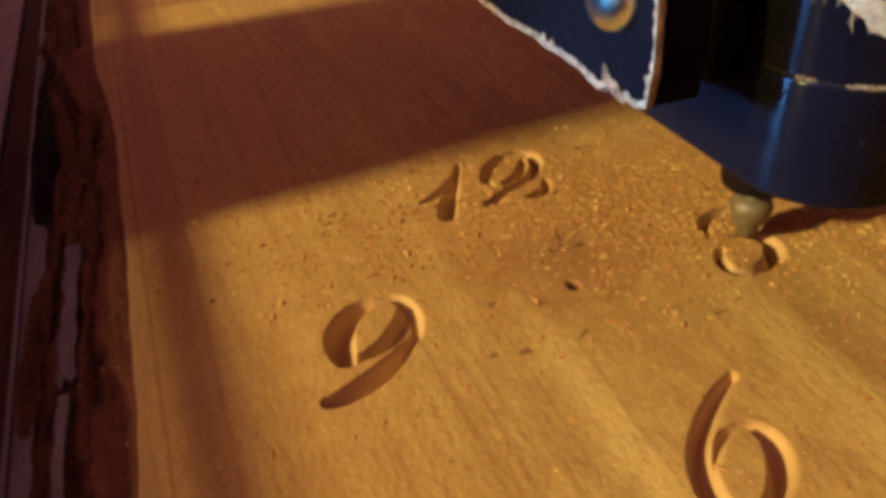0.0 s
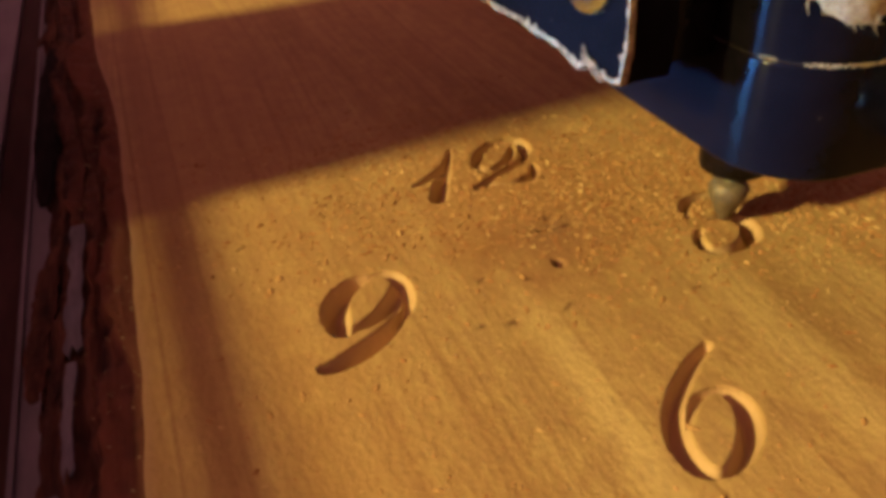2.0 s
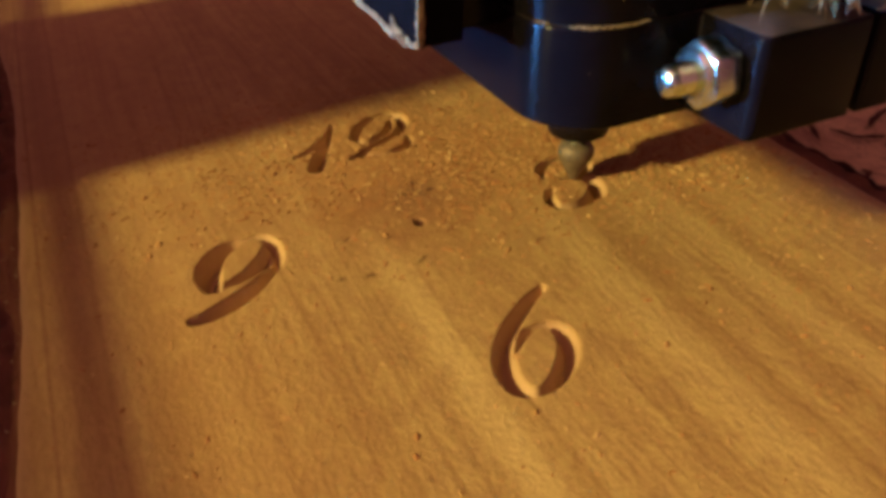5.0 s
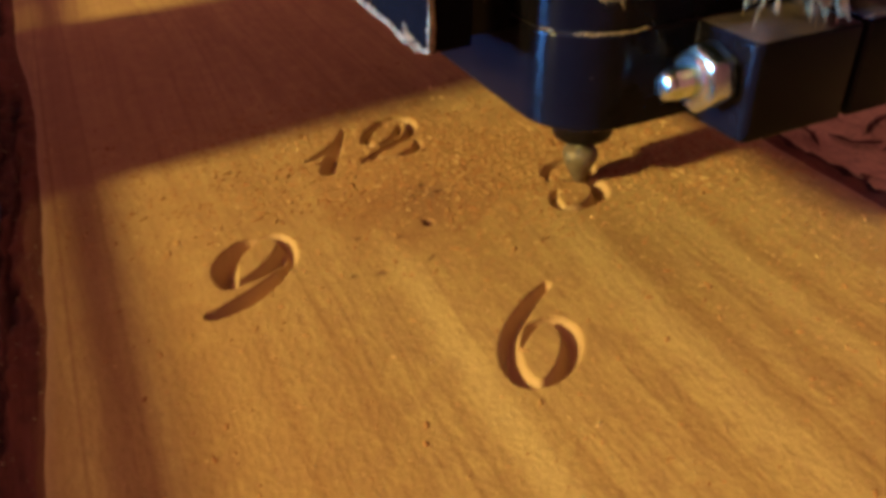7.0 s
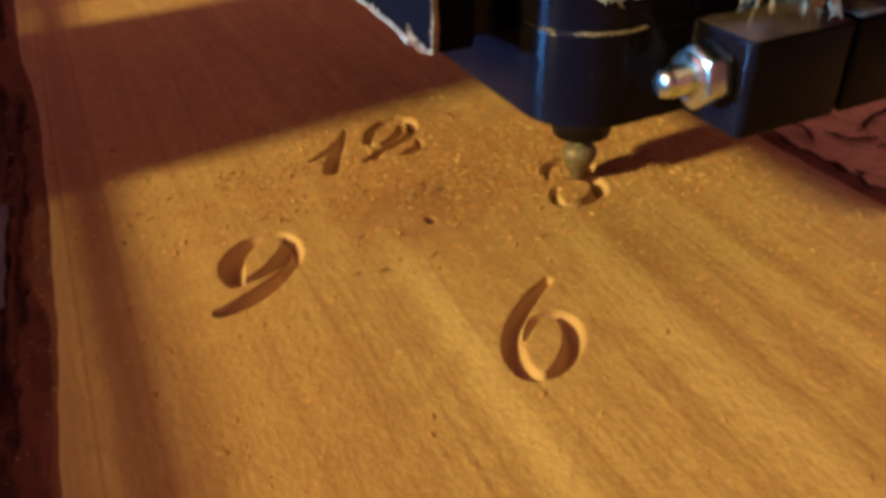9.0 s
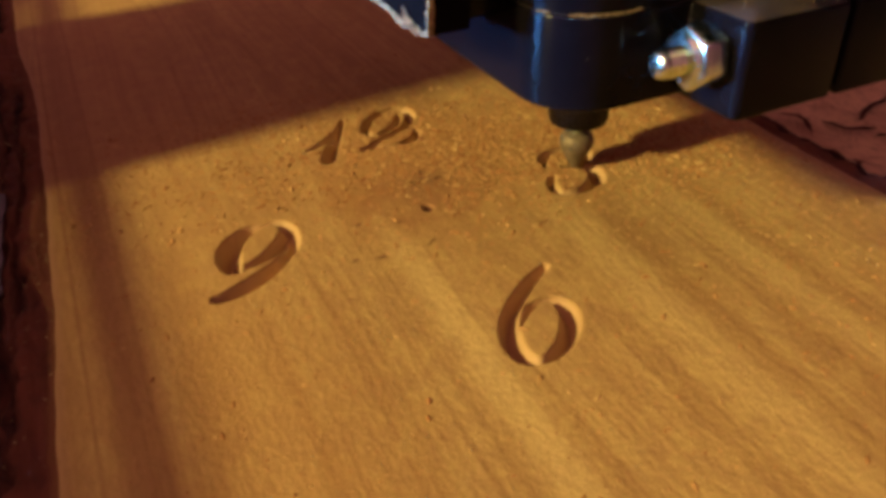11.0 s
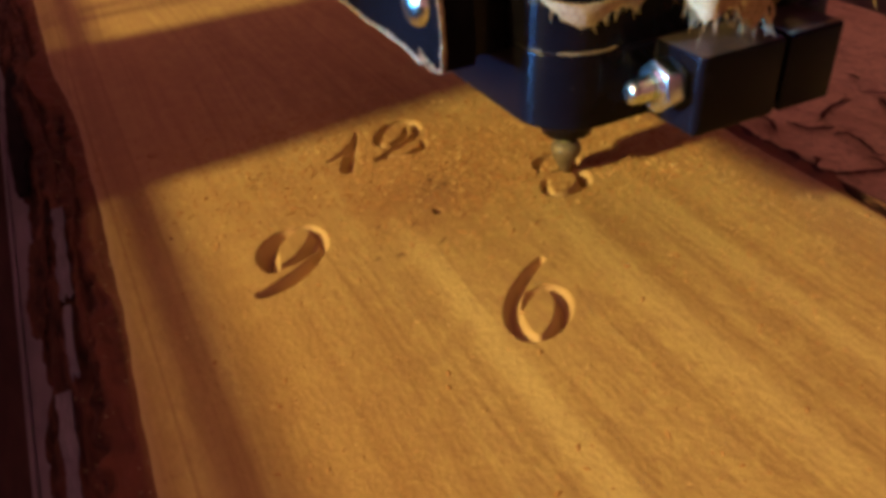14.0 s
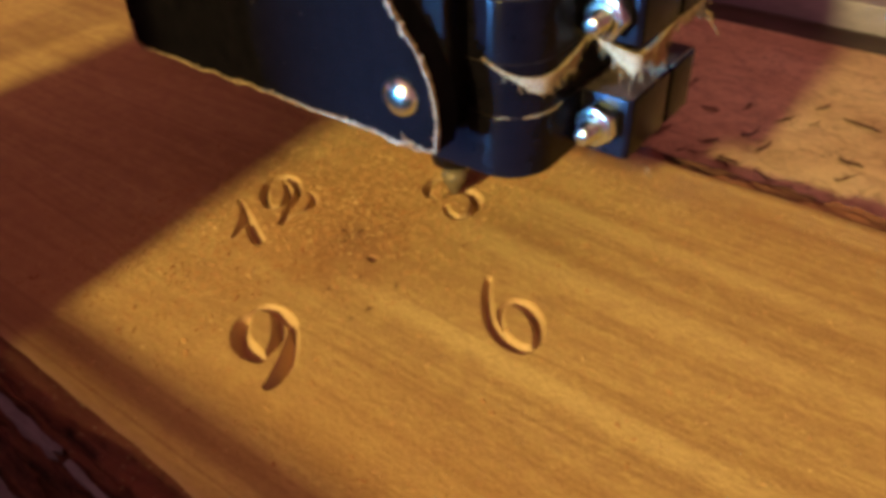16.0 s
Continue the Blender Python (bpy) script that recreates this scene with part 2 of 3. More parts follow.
def bed_material():
    """Reddish sheet with a worn, cracked and stained face."""
    k = Mat("reddish_plywood", rough=0.7, spec=0.3)
    broad = k.noise(k.space(0.03, 0.018, 0.03), 1.0, 4.0, 0.6, 0.6)
    streak = k.noise(k.space(0.16, 0.09, 0.2, rot=0.5), 1.0, 5.0, 0.65, 0.8)
    fine = k.noise(k.space(0.9, 0.5, 0.9), 1.0, 4.0, 0.65)
    col = k.ramp(broad, (0.32, (0.62, 0.41, 0.23)), (0.50, (0.80, 0.58, 0.33)), (0.68, (0.86, 0.66, 0.40)))
    col = k.mix(k.ramp(streak, (0.36, 0.45), (0.52, 0.0)), col, (0.40, 0.20, 0.12))
    crack = k.ramp(k.math("ABSOLUTE", k.math("SUBTRACT", k.noise(k.space(0.09, 0.05, 0.09, rot=-0.4), 1.0, 5.0, 0.7, 1.2), 0.5)), (0.0, 0.55), (0.012, 0.0))
    col = k.mix(crack, col, (0.075, 0.030, 0.024))
    col = k.mix(k.ramp(fine, (0.34, 0.35), (0.5, 0.0)), col, (0.24, 0.12, 0.075))
    k.link(col, "Base Color")
    k.bump(k.math("SUBTRACT", k.math("ADD", streak, k.math("MULTIPLY", fine, 0.4)), crack), 0.5, 0.5)
    return k.m


GRAIN = crumb_material()
STEEL = plain("zinc_steel", (0.60, 0.72, 0.56), (0.78, 0.88, 0.72), 1.2, 0.20, 1.0, 0.5, 0.03)
CUTTER = plain("dusty_cutter_steel", (0.13, 0.10, 0.065), (0.26, 0.20, 0.13), 0.9, 0.6, 0.35, 0.4, 0.05)
COLLET = plain("dark_collet_metal", (0.004, 0.003, 0.003), (0.012, 0.007, 0.006), 0.5, 0.30, 0.0, 0.18, 0.03)
BED = bed_material()
GREY = plain("grey_plastic", (0.17, 0.145, 0.18), (0.30, 0.26, 0.31), 0.12, 0.5, 0.0, 0.5, 0.1, (1, 0.3, 1))
# lilac tint picked to colour the light bounced into shaded areas
WALL = plain("dim_wall", (0.305, 0.163, 0.36), (0.36, 0.195, 0.415), 0.004, 0.9, 0.0, 0.2, 0.0)
# brown that stands in for shade in the slot between the slats
UMBER = plain("shaded_gap_brown", (0.05, 0.025, 0.024), (0.11, 0.055, 0.05), 0.15, 0.8, 0.0, 0.2, 0.2, (1, 0.2, 1))
CHAR = plain("black_bark", (0.006, 0.004, 0.006), (0.022, 0.012, 0.012), 0.6, 0.85, 0.0, 0.15, 0.6, (1, 0.2, 1))
INNER = plain("pale_grey_inner_bark", (0.11, 0.10, 0.125), (0.27, 0.25, 0.285), 0.5, 0.8, 0.0, 0.2, 0.3, (1, 0.15, 1))
CABLE = plain("cable_rubber", (0.012, 0.012, 0.013), (0.03, 0.03, 0.03), 0.3, 0.5, 0.0, 0.4, 0.0)


# ---- mesh helpers ----
def thing(name, label, category, group="", kind="", at=(0, 0, 0)):
    ob = new(name)
    ob.empty_display_size = 0.005
    ob.location = Vector(at) * U
    return tagged(ob, label, category, group, kind)


def mesh_of(name, bm, material, smooth=True, sharp=40.0):
    bmesh.ops.recalc_face_normals(bm, faces=bm.faces)
    bmesh.ops.scale(bm, vec=(U, U, U), verts=bm.verts)
    me = bpy.data.meshes.new(name)
    bm.to_mesh(me)
    bm.free()
    me.materials.append(material)
    if smooth:
        me.shade_smooth()
        me.set_sharp_from_angle(angle=radians(sharp))
    return me


def part(name, bm, material, parent=None, label="", smooth=True, sharp=40.0):
    ob = new(name, mesh_of(name, bm, material, smooth, sharp))
    if parent:
        ob.parent = parent
    return tagged(ob, label)


def extrude(outline, z0, z1, bevel=0.0, segments=2):
    """A closed outline in x, y drawn up from z0 to z1, its edges rounded."""
    bm = bmesh.new()
    low = [bm.verts.new((x, y, z0)) for x, y in outline]
    bm.faces.new(low)
    made = bmesh.ops.extrude_face_region(bm, geom=bm.faces[:])
    bmesh.ops.translate(bm, vec=(0, 0, z1 - z0), verts=[v for v in made["geom"] if isinstance(v, bmesh.types.BMVert)])
    if bevel:
        bmesh.ops.recalc_face_normals(bm, faces=bm.faces)
        edges = [e for e in bm.edges if e.is_manifold and e.calc_face_angle(0) > 0.6]
        bmesh.ops.bevel(bm, geom=edges, offset=bevel, segments=segments, profile=0.5, affect="EDGES", clamp_overlap=True)
    return bm


def box(x0, y0, z0, x1, y1, z1, bevel=0.3):
    return extrude([(x0, y0), (x1, y0), (x1, y1), (x0, y1)], z0, z1, bevel)


def lathe(profile, steps=32):
    """Radius and height pairs turned round the z axis."""
    bm = bmesh.new()
    rings = []
    for r, z in profile:
        rings.append([bm.verts.new((max(r, 1e-4) * math.cos(a), max(r, 1e-4) * math.sin(a), z)) for a in (2 * math.pi * i / steps for i in range(steps))])
    for a, b in zip(rings, rings[1:]):
        for i in range(steps):
            bm.faces.new((a[i], a[(i + 1) % steps], b[(i + 1) % steps], b[i]))
    bm.faces.new(rings[0][::-1])
    bm.faces.new(rings[-1])
    return bm


def arc(cx, cy, r, a0, a1, n=8):
    return [(cx + r * math.cos(radians(a0 + (a1 - a0) * i / n)), cy + r * math.sin(radians(a0 + (a1 - a0) * i / n))) for i in range(n + 1)]


def strand(bm, points, width, flat=0.4):
    """A tapered sliver along points, four-sided."""
    rings = []
    for i, p in enumerate(points):
        p = Vector(p)
        a, b = Vector(points[max(i - 1, 0)]), Vector(points[min(i + 1, len(points) - 1)])
        d = (b - a).normalized()
        side = d.cross(Vector((0, 0, 1)))
        side = side.normalized() if side.length > 1e-3 else Vector((1, 0, 0))
        up = side.cross(d).normalized()
        f = i / (len(points) - 1)
        w = width * (0.25 + 0.75 * math.sin(math.pi * min(1.0, 0.12 + 0.88 * f)) if f < 0.97 else 0.12)
        rings.append([bm.verts.new(p + side * w * c + up * w * flat * s) for c, s in ((1, 0), (0, 1), (-1, 0), (0, -1))])
    for a, b in zip(rings, rings[1:]):
        for i in range(4):
            bm.faces.new((a[i], a[(i + 1) % 4], b[(i + 1) % 4], b[i]))
    bm.faces.new(rings[0][::-1])
    bm.faces.new(rings[-1])


# ---- the unseen room that closes the place, its tint set for bounced light ----
def room():
    for name, b in (("floor", (-1400, -1400, -660, 1400, 1400, -640)), ("ceiling", (-1400, -1400, 1300, 1400, 1400, 1320)),
                    ("wall_north", (-1400, 1400, -660, 1400, 1420, 1320)), ("wall_south", (-1400, -1420, -660, 1400, -1400, 1320)),
                    ("wall_east", (1400, -1420, -660, 1420, 1420, 1320)), ("wall_west", (-1420, -1420, -660, -1400, 1420, 1320))):
        tagged(part(name, box(*b, bevel=0), WALL, None, smooth=False), "unseen plain room surface, tinted to colour the bounced light", name.split("_")[0], kind="structure")


room()

# ---- machine bed ----
BED_Z = -12.0
tagged(part("machine_bed", box(-240, -260, BED_Z - 16, 158, 420, BED_Z, 1.0), BED), "worn reddish plywood bed strewn with bark shreds", "bed", kind="structure")
tagged(part("workbench", box(-300, -320, -640, 400, 480, BED_Z - 16.2, 2.0), WALL), "dark wooden workbench under the machine", "workbench", kind="structure")


def slat(x0, x1, top):
    strip = thing("bed_slat", "scuffed grey plastic strip on the machine bed", "slat", "bed strips", at=((x0 + x1) / 2, 65, BED_Z))
    half = (x1 - x0) / 2
    part("strip", box(-half, -265, 0.1, half, 265, top - BED_Z - 0.25, 0.3), GREY, strip)
    part("lip", box(-half, -265, top - BED_Z - 0.2, -half + 0.7, 265, top - BED_Z + 0.35, 0.15), GREY, strip, "raised pale lip of the strip")


slat(-63.0, -52.0, -9.5)
slat(-90.0, -68.2, -9.2)
# filler darker than the bed, so the slot looks shaded
tagged(part("gap_shade_strip", box(-68.1, -200, BED_Z + 0.1, -63.1, 330, -10.8, 0.2), UMBER), "dark brown strip painting the shaded gap between the grey strips", "strip", kind="structure")
# solid black bar in place of the dark gap past the bed
tagged(part("gap_bar", box(161, -260, BED_Z - 16, 186, 420, BED_Z - 6, 0.8), BLACK), "black bar filling the dark gap past the bed's border", "rail", kind="structure")
tagged(part("frame_rail", box(190, -260, BED_Z - 16, 236, 420, BED_Z + 1, 1.0), GREY), "grey frame profile beside the machine bed", "rail", kind="structure")

# ---- the board with the carved dial ----
# strokes of the numerals as centre x, centre y, width of the cut
STROKES = []


def cut(*points):
    STROKES.append(points)


cut((-19.7, 7.0, 0.8), (-21.3, 6.9, 1.1), (-23.2, 6.4, 2.4), (-25.1, 5.0, 2.9), (-26.5, 3.0, 3.3), (-27.0, 0.9, 3.3), (-27.0, -1.2, 2.4), (-26.3, -1.8, 1.5), (-25.1, -1.5, 1.3), (-23.7, -1.1, 1.8), (-22.2, -0.3, 2.2), (-20.9, 0.8, 2.4), (-19.7, 2.2, 2.3), (-18.9, 3.8, 1.7))  # nine bowl
cut((-19.7, 7.0, 0.8), (-18.9, 6.0, 1.7), (-18.3, 4.5, 2.0), (-18.4, 2.3, 2.2), (-19.2, 0.1, 2.2), (-20.6, -1.8, 1.8), (-22.0, -3.1, 2.2), (-23.6, -4.2, 2.6), (-26.0, -5.5, 2.8), (-28.7, -6.4, 2.3), (-30.2, -6.5, 1.6))  # nine tail
cut((6.9, -18.9, 1.2), (4.4, -20.2, 1.7), (1.6, -22.2, 2.0), (-1.0, -24.5, 2.2), (-2.8, -27.4, 2.6), (-3.5, -29.7, 2.6), (-3.4, -31.6, 2.2), (-2.6, -32.6, 1.4))  # six stem
cut((-2.6, -32.6, 1.3), (-1.8, -32.9, 1.1), (-0.5, -32.7, 1.6), (1.4, -31.7, 2.1), (3.2, -30.1, 2.5), (4.4, -28.3, 2.5), (4.8, -26.7, 2.3), (4.5, -25.3, 1.7), (3.9, -24.5, 1.0), (2.5, -24.4, 1.0), (0.6, -25.2, 1.2), (-1.3, -27.0, 0.9))  # six bowl
cut((-9.3, 24.6, 0.8), (-7.4, 25.4, 1.3), (-5.1, 26.8, 1.6), (-3.3, 28.4, 1.4))  # one flag
cut((-0.9, 32.2, 0.9), (-3.2, 27.9, 1.8), (-5.3, 24.2, 2.5), (-7.4, 20.2, 2.7))  # one stem
cut((7.5, 31.9, 1.2), (5.6, 31.6, 1.6), (3.4, 30.0, 1.9), (1.6, 27.9, 1.9), (0.8, 26.2, 1.6), (1.1, 25.0, 1.3), (2.2, 24.5, 1.1), (3.7, 24.7, 1.4), (5.8, 26.1, 1.6), (7.2, 27.9, 1.5), (7.9, 29.3, 1.0))  # two loop
cut((7.5, 32.0, 1.2), (9.0, 31.3, 1.8), (9.7, 29.6, 2.1), (9.2, 27.7, 2.1), (7.5, 25.2, 1.7), (5.3, 23.7, 1.5), (3.2, 22.8, 1.5), (0.7, 21.7, 1.4), (-1.8, 20.3, 0.9))  # two arc
cut((-1.8, 20.3, 0.9), (0.0, 20.7, 1.5), (1.8, 20.2, 1.2), (3.8, 19.8, 1.2), (5.3, 19.8, 1.7), (6.8, 20.5, 1.9), (8.0, 22.0, 1.4), (8.3, 23.3, 0.7))  # two base
cut((20.0, 2.6, 1.2), (20.7, 4.4, 1.8), (22.5, 5.8, 1.7), (25.1, 6.2, 1.6), (27.1, 5.1, 2.0), (27.4, 3.4, 2.4), (26.2, 1.9, 2.0), (24.0, 1.0, 1.4), (22.1, 1.2, 1.0))  # three top
cut((23.3, 0.9, 1.2), (24.9, 0.0, 2.0), (25.5, -1.9, 2.6), (24.4, -4.1, 2.7), (22.3, -5.3, 2.0), (20.1, -5.7, 1.7), (17.9, -4.9, 1.9), (17.7, -3.3, 1.8), (18.5, -1.6, 1.4), (19.6, -0.8, 0.8))  # three low


def smooth_path(points, steps=6):
    """Catmull-Rom through the points."""
    p = np.array([points[0], *points, points[-1]], float)
    out = []
    for i in range(1, len(p) - 2):
        for j in range(steps):
            t = j / steps
            out.append(0.5 * (2 * p[i] + (p[i + 1] - p[i - 1]) * t + (2 * p[i - 1] - 5 * p[i] + 4 * p[i + 1] - p[i + 2]) * t * t + (3 * p[i] - p[i - 1] - 3 * p[i + 1] + p[i + 2]) * t ** 3))
    return np.array(out + [p[-2]])


SLOPE = 2.6  # depth of the pointed cut per unit of half width


def carve_depth(gx, gy):
    depth = np.zeros_like(gx)
    for points in STROKES:
        path = smooth_path(points)
        for a, b in zip(path, path[1:]):
            near = (gx > min(a[0], b[0]) - 2.5) & (gx < max(a[0], b[0]) + 2.5) & (gy > min(a[1], b[1]) - 2.5) & (gy < max(a[1], b[1]) + 2.5)
            x, y = gx[near], gy[near]
            d = b[:2] - a[:2]
            f = np.clip(((x - a[0]) * d[0] + (y - a[1]) * d[1]) / max(d @ d, 1e-9), 0, 1)
            away = np.hypot(x - a[0] - f * d[0], y - a[1] - f * d[1])
            w = (a[2] + f * (b[2] - a[2])) / 2
            depth[near] = np.maximum(depth[near], np.clip(1.045 * w - np.hypot(away, 0.30 * w), 0, None) * SLOPE)  # blunt tip of the cutter
    return depth


def grid_object(name, xs, ys, zs, material, parent=None, label=""):
    """A sheet over the grid xs, ys (2-D arrays) at heights zs."""
    h, w = xs.shape
    co = np.stack([xs, ys, zs], -1).reshape(-1, 3) * U
    i = np.arange(h * w).reshape(h, w)
    quads = np.stack([i[:-1, :-1], i[:-1, 1:], i[1:, 1:], i[1:, :-1]], -1).reshape(-1, 4)
    me = bpy.data.meshes.new(name)
    me.from_pydata(co.tolist(), [], quads.tolist())
    me.materials.append(material)
    me.shade_smooth()
    me.set_sharp_from_angle(angle=radians(35))
    ob = new(name, me)
    if parent:
        ob.parent = parent
    return tagged(ob, label)


def wavy(v, *waves):
    return sum(a * np.sin(v / l * 2 * np.pi + p) for a, l, p in waves)


def left_edge(y):
    far, near = np.clip(y, 0, 72), np.clip(y, -70, 0)
    return -47.62 + 0.026 * far - 0.00018 * far ** 2 + 0.045 * near + wavy(y, (0.10, 31, 2.0), (0.06, 9, 1.0)) - 2.2 / (1 + np.exp(-(y - 86) / 5.0))


def right_edge(y):
    return 56.1 - 0.026 * np.clip(y, 0, 60) + wavy(y, (0.25, 66, 1.0), (0.16, 27, 0.5), (0.08, 8, 2.0))


Y0, Y1 = -130.0, 250.0
board = thing("wooden_board", "live-edge wooden board with carved numerals 12, 3, 6 and 9", "board")


def board_top():
    xs = np.concatenate([np.arange(-47.8, -32, 1.2), np.arange(-32, 31, 0.2), np.linspace(31, 57.4, 22)])
    ys = np.concatenate([np.arange(Y0, -35, 3.0), np.arange(-35, 34.5, 0.2), np.arange(34.5, Y1, 3.0)])
    gx, gy = np.meshgrid(xs, ys)
    z = 0.10 * np.sin(gx / 17.0 + 0.6) + 0.08 * np.sin(gx / 6.1 + gy / 60.0)
    inside = np.clip(np.minimum(gx + 47.8, 57.4 - gx) / 2.2, 0, 1)
    z = z * inside - 0.35 * (1 - inside) ** 2
    z -= carve_depth(gx, gy)
    # pin holes and the checks in the knot
    for x, y, rx, ry, deep in ((0.08, 0.25, 0.5, 0.7, 0.9), (-12.9, -6.6, 0.7, 0.4, 0.15), (-9.5, -7.4, 0.8, 0.45, 0.15), (-9.6, 1.0, 0.8, 0.4, 0.15), (1.7, 7.25, 1.6, 0.4, 0.25)):
        z -= deep * np.exp(-((gx - x) / rx) ** 2 - ((gy - y) / ry) ** 2)
    # bend the long borders to the natural outline
    f = (gx + 47.8) / 105.2
    shift = (left_edge(gy) + 47.8) * np.clip(1 - f * 6, 0, 1) + (right_edge(gy) - 57.4) * np.clip(1 - (1 - f) * 5, 0, 1)
    grid_object("carved_face", gx + shift, gy, z, WOOD, board, "planed honey-coloured face with V-cut numerals")


def bark_side(name, edge, sign, reach, drop, shelf):
    """Rough bark in long ridges: a shelf that dips slowly, then a steep outer side."""
    ys = np.arange(Y0, Y1, 0.7)
    fs = np.linspace(0, 1, 46)
    f, y = np.meshgrid(fs, ys)
    rng = np.random.RandomState(5 if sign < 0 else 9)
    rough = np.zeros_like(f)
    for k in range(30):
        a, l, p, q = rng.uniform(0.08, 0.26), rng.uniform(12, 110), rng.uniform(0, 6.3), rng.uniform(-26, 26)
        rough += a * np.sin(y / l * 2 * np.pi + p + q * f)
    for k in range(12):
        a, l, p, q = rng.uniform(0.05, 0.16), rng.uniform(2.5, 8), rng.uniform(0, 6.3), rng.uniform(-9, 9)
        rough += a * np.sin(y / l * 2 * np.pi + p + q * f)
    rough += rng.uniform(-0.16, 0.16, f.shape)
    # long furrows that wander between the ridges
    furrow = np.zeros_like(f)
    for c, w, d in ((0.30, 0.035, 1.3), (0.47, 0.05, 1.6), (0.66, 0.04, 1.4), (0.80, 0.05, 1.2)):
        mid = c + 0.03 * np.sin(y / 31.0 + 9 * c) + 0.015 * np.sin(y / 9.0 + 5 * c)
        furrow += d * np.exp(-((f - mid) / w) ** 2) * (0.6 + 0.4 * np.sin(y / 17.0 + 21 * c))
    ease = np.clip(f * 5, 0, 1)
    x = edge(y) + sign * (reach * f + rough * 0.4 * ease)
    z = -0.4 - shelf * np.clip(f / 0.72, 0, 1) ** 1.3 - (drop - 0.9 - shelf) * np.clip((f - 0.66) / 0.34, 0, 1) ** 1.6
    z += (rough * 0.6 - furrow) * ease * (1 - f * 0.4)
    z[:, -1] = BED_Z - 0.5
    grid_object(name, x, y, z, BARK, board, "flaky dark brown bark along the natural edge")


board_top()
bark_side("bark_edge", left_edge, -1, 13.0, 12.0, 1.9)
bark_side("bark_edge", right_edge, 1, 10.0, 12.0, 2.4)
end = box(-47, Y0 + 1, BED_Z + 0.2, 56, Y1 - 3, -6.0, 0.0)
part("board_core", end, WOOD, board)


# ---- the router head ----
head = thing("router_head", "black router head with two stacked clamps over a pointed cutter", "router", at=HEAD)


def clamp_outline(grow=0.0, ears=True):
    g = grow
    pts = [(-22.5 - g, 26.0), *arc(-15.5, -21.8, 7.0 + g, 180, 270, 10)]
    if ears:
        pts += [(-8.5 - g, -28.8 - g), *arc(-7.6, -35.5, 0.9 + g, 180, 270, 6), (3.3, -36.4 - g), (3.3, -29.5), (4.1, -29.5), (4.1, -36.4 - g), *arc(11.5, -35.5, 0.9 + g, 270, 360, 6), (12.4 + g, -28.8 - g)]
    pts += [*arc(15.5, -21.8, 7.0 + g, 270, 360, 10), (22.5 + g, 26.0)]
    return pts


def nut_and_bolt(z, clamp, tilt):
    """Hex nut with washer on a threaded end that points along -x."""
    turn = Matrix.Translation((0, -32.2, z)) @ Matrix.Rotation(radians(-90), 4, "Y")
    nut = extrude([(3.15 * math.cos(radians(a + tilt)), 3.15 * math.sin(radians(a + tilt))) for a in range(0, 360, 60)], 8.6, 11.4, 0.45, 3)
    bmesh.ops.transform(nut, matrix=turn, verts=nut.verts)
    part("nut", nut, STEEL, clamp, "bright zinc-plated hex nut", sharp=25)
    ring = lathe([(2.3, 11.3), (2.3, 11.6), (2.05, 11.9), (1.3, 12.0)], 32)
    bmesh.ops.transform(ring, matrix=turn, verts=ring.verts)
    part("nut_collar", ring, STEEL, clamp, "bright rounded collar of the nut", sharp=30)
    profile = [(1.3, 11.0)]
    zt = 11.0
    while zt < 13.7:
        profile += [(1.46, zt + 0.16), (1.46, zt + 0.24), (1.20, zt + 0.44), (1.20, zt + 0.50)]
        zt += 0.56
    profile += [(1.34, 14.2), (1.22, 14.5), (0.95, 14.72), (0.5, 14.8)]
    bolt = lathe(profile, 24)
    bmesh.ops.transform(bolt, matrix=turn, verts=bolt.verts)
    part("bolt", bolt, STEEL, clamp, "threaded bolt end with rounded tip", sharp=60)


lower = part("lower_clamp", extrude(clamp_outline(), 25.0, 34.2, 0.85, 4), BLACK, head, "black rounded clamp block with split ears")
nut_and_bolt(30.3, lower, 10)
upper = part("upper_clamp", extrude(clamp_outline(), 41.6, 49.8, 0.85, 4), BLACK, head, "black rounded clamp block with split ears")
nut_and_bolt(45.7, upper, 25)
part("spacer", extrude(clamp_outline(-0.12, False), 34.25, 41.55, 0.1, 1), BLACK, head, "black spacer plate between the clamps")
part("top_spacer", extrude(clamp_outline(-0.6, False), 49.85, 58.0, 0.2, 1), BLACK, head)
part("spindle_body", lathe([(19.0, 57.9), (19.5, 58.5), (19.5, 118.0), (18.0, 120.0)], 48), BLACK, head, "black round spindle body")
part("collet_nut", lathe([(2.6, 8.2), (3.5, 8.3), (4.0, 8.6), (4.2, 9.4), (4.2, 13.6), (4.15, 14.0), (4.15, 15.2), (4.3, 15.5), (4.3, 26.0)], 40), COLLET, head, "dark collet cap")
part("cutter", lathe([(0.05, 0.0), (0.7, 1.2), (1.4, 2.6), (2.1, 4.0), (2.4, 4.8), (2.45, 5.5), (2.25, 6.1), (1.7, 6.55), (0.9, 6.7)], 32), CUTTER, head, "dust-covered pointed cutter tip")
part("shank", lathe([(0.9, 6.5), (0.9, 9.4)], 24), STEEL, head, "thin bright steel shank")


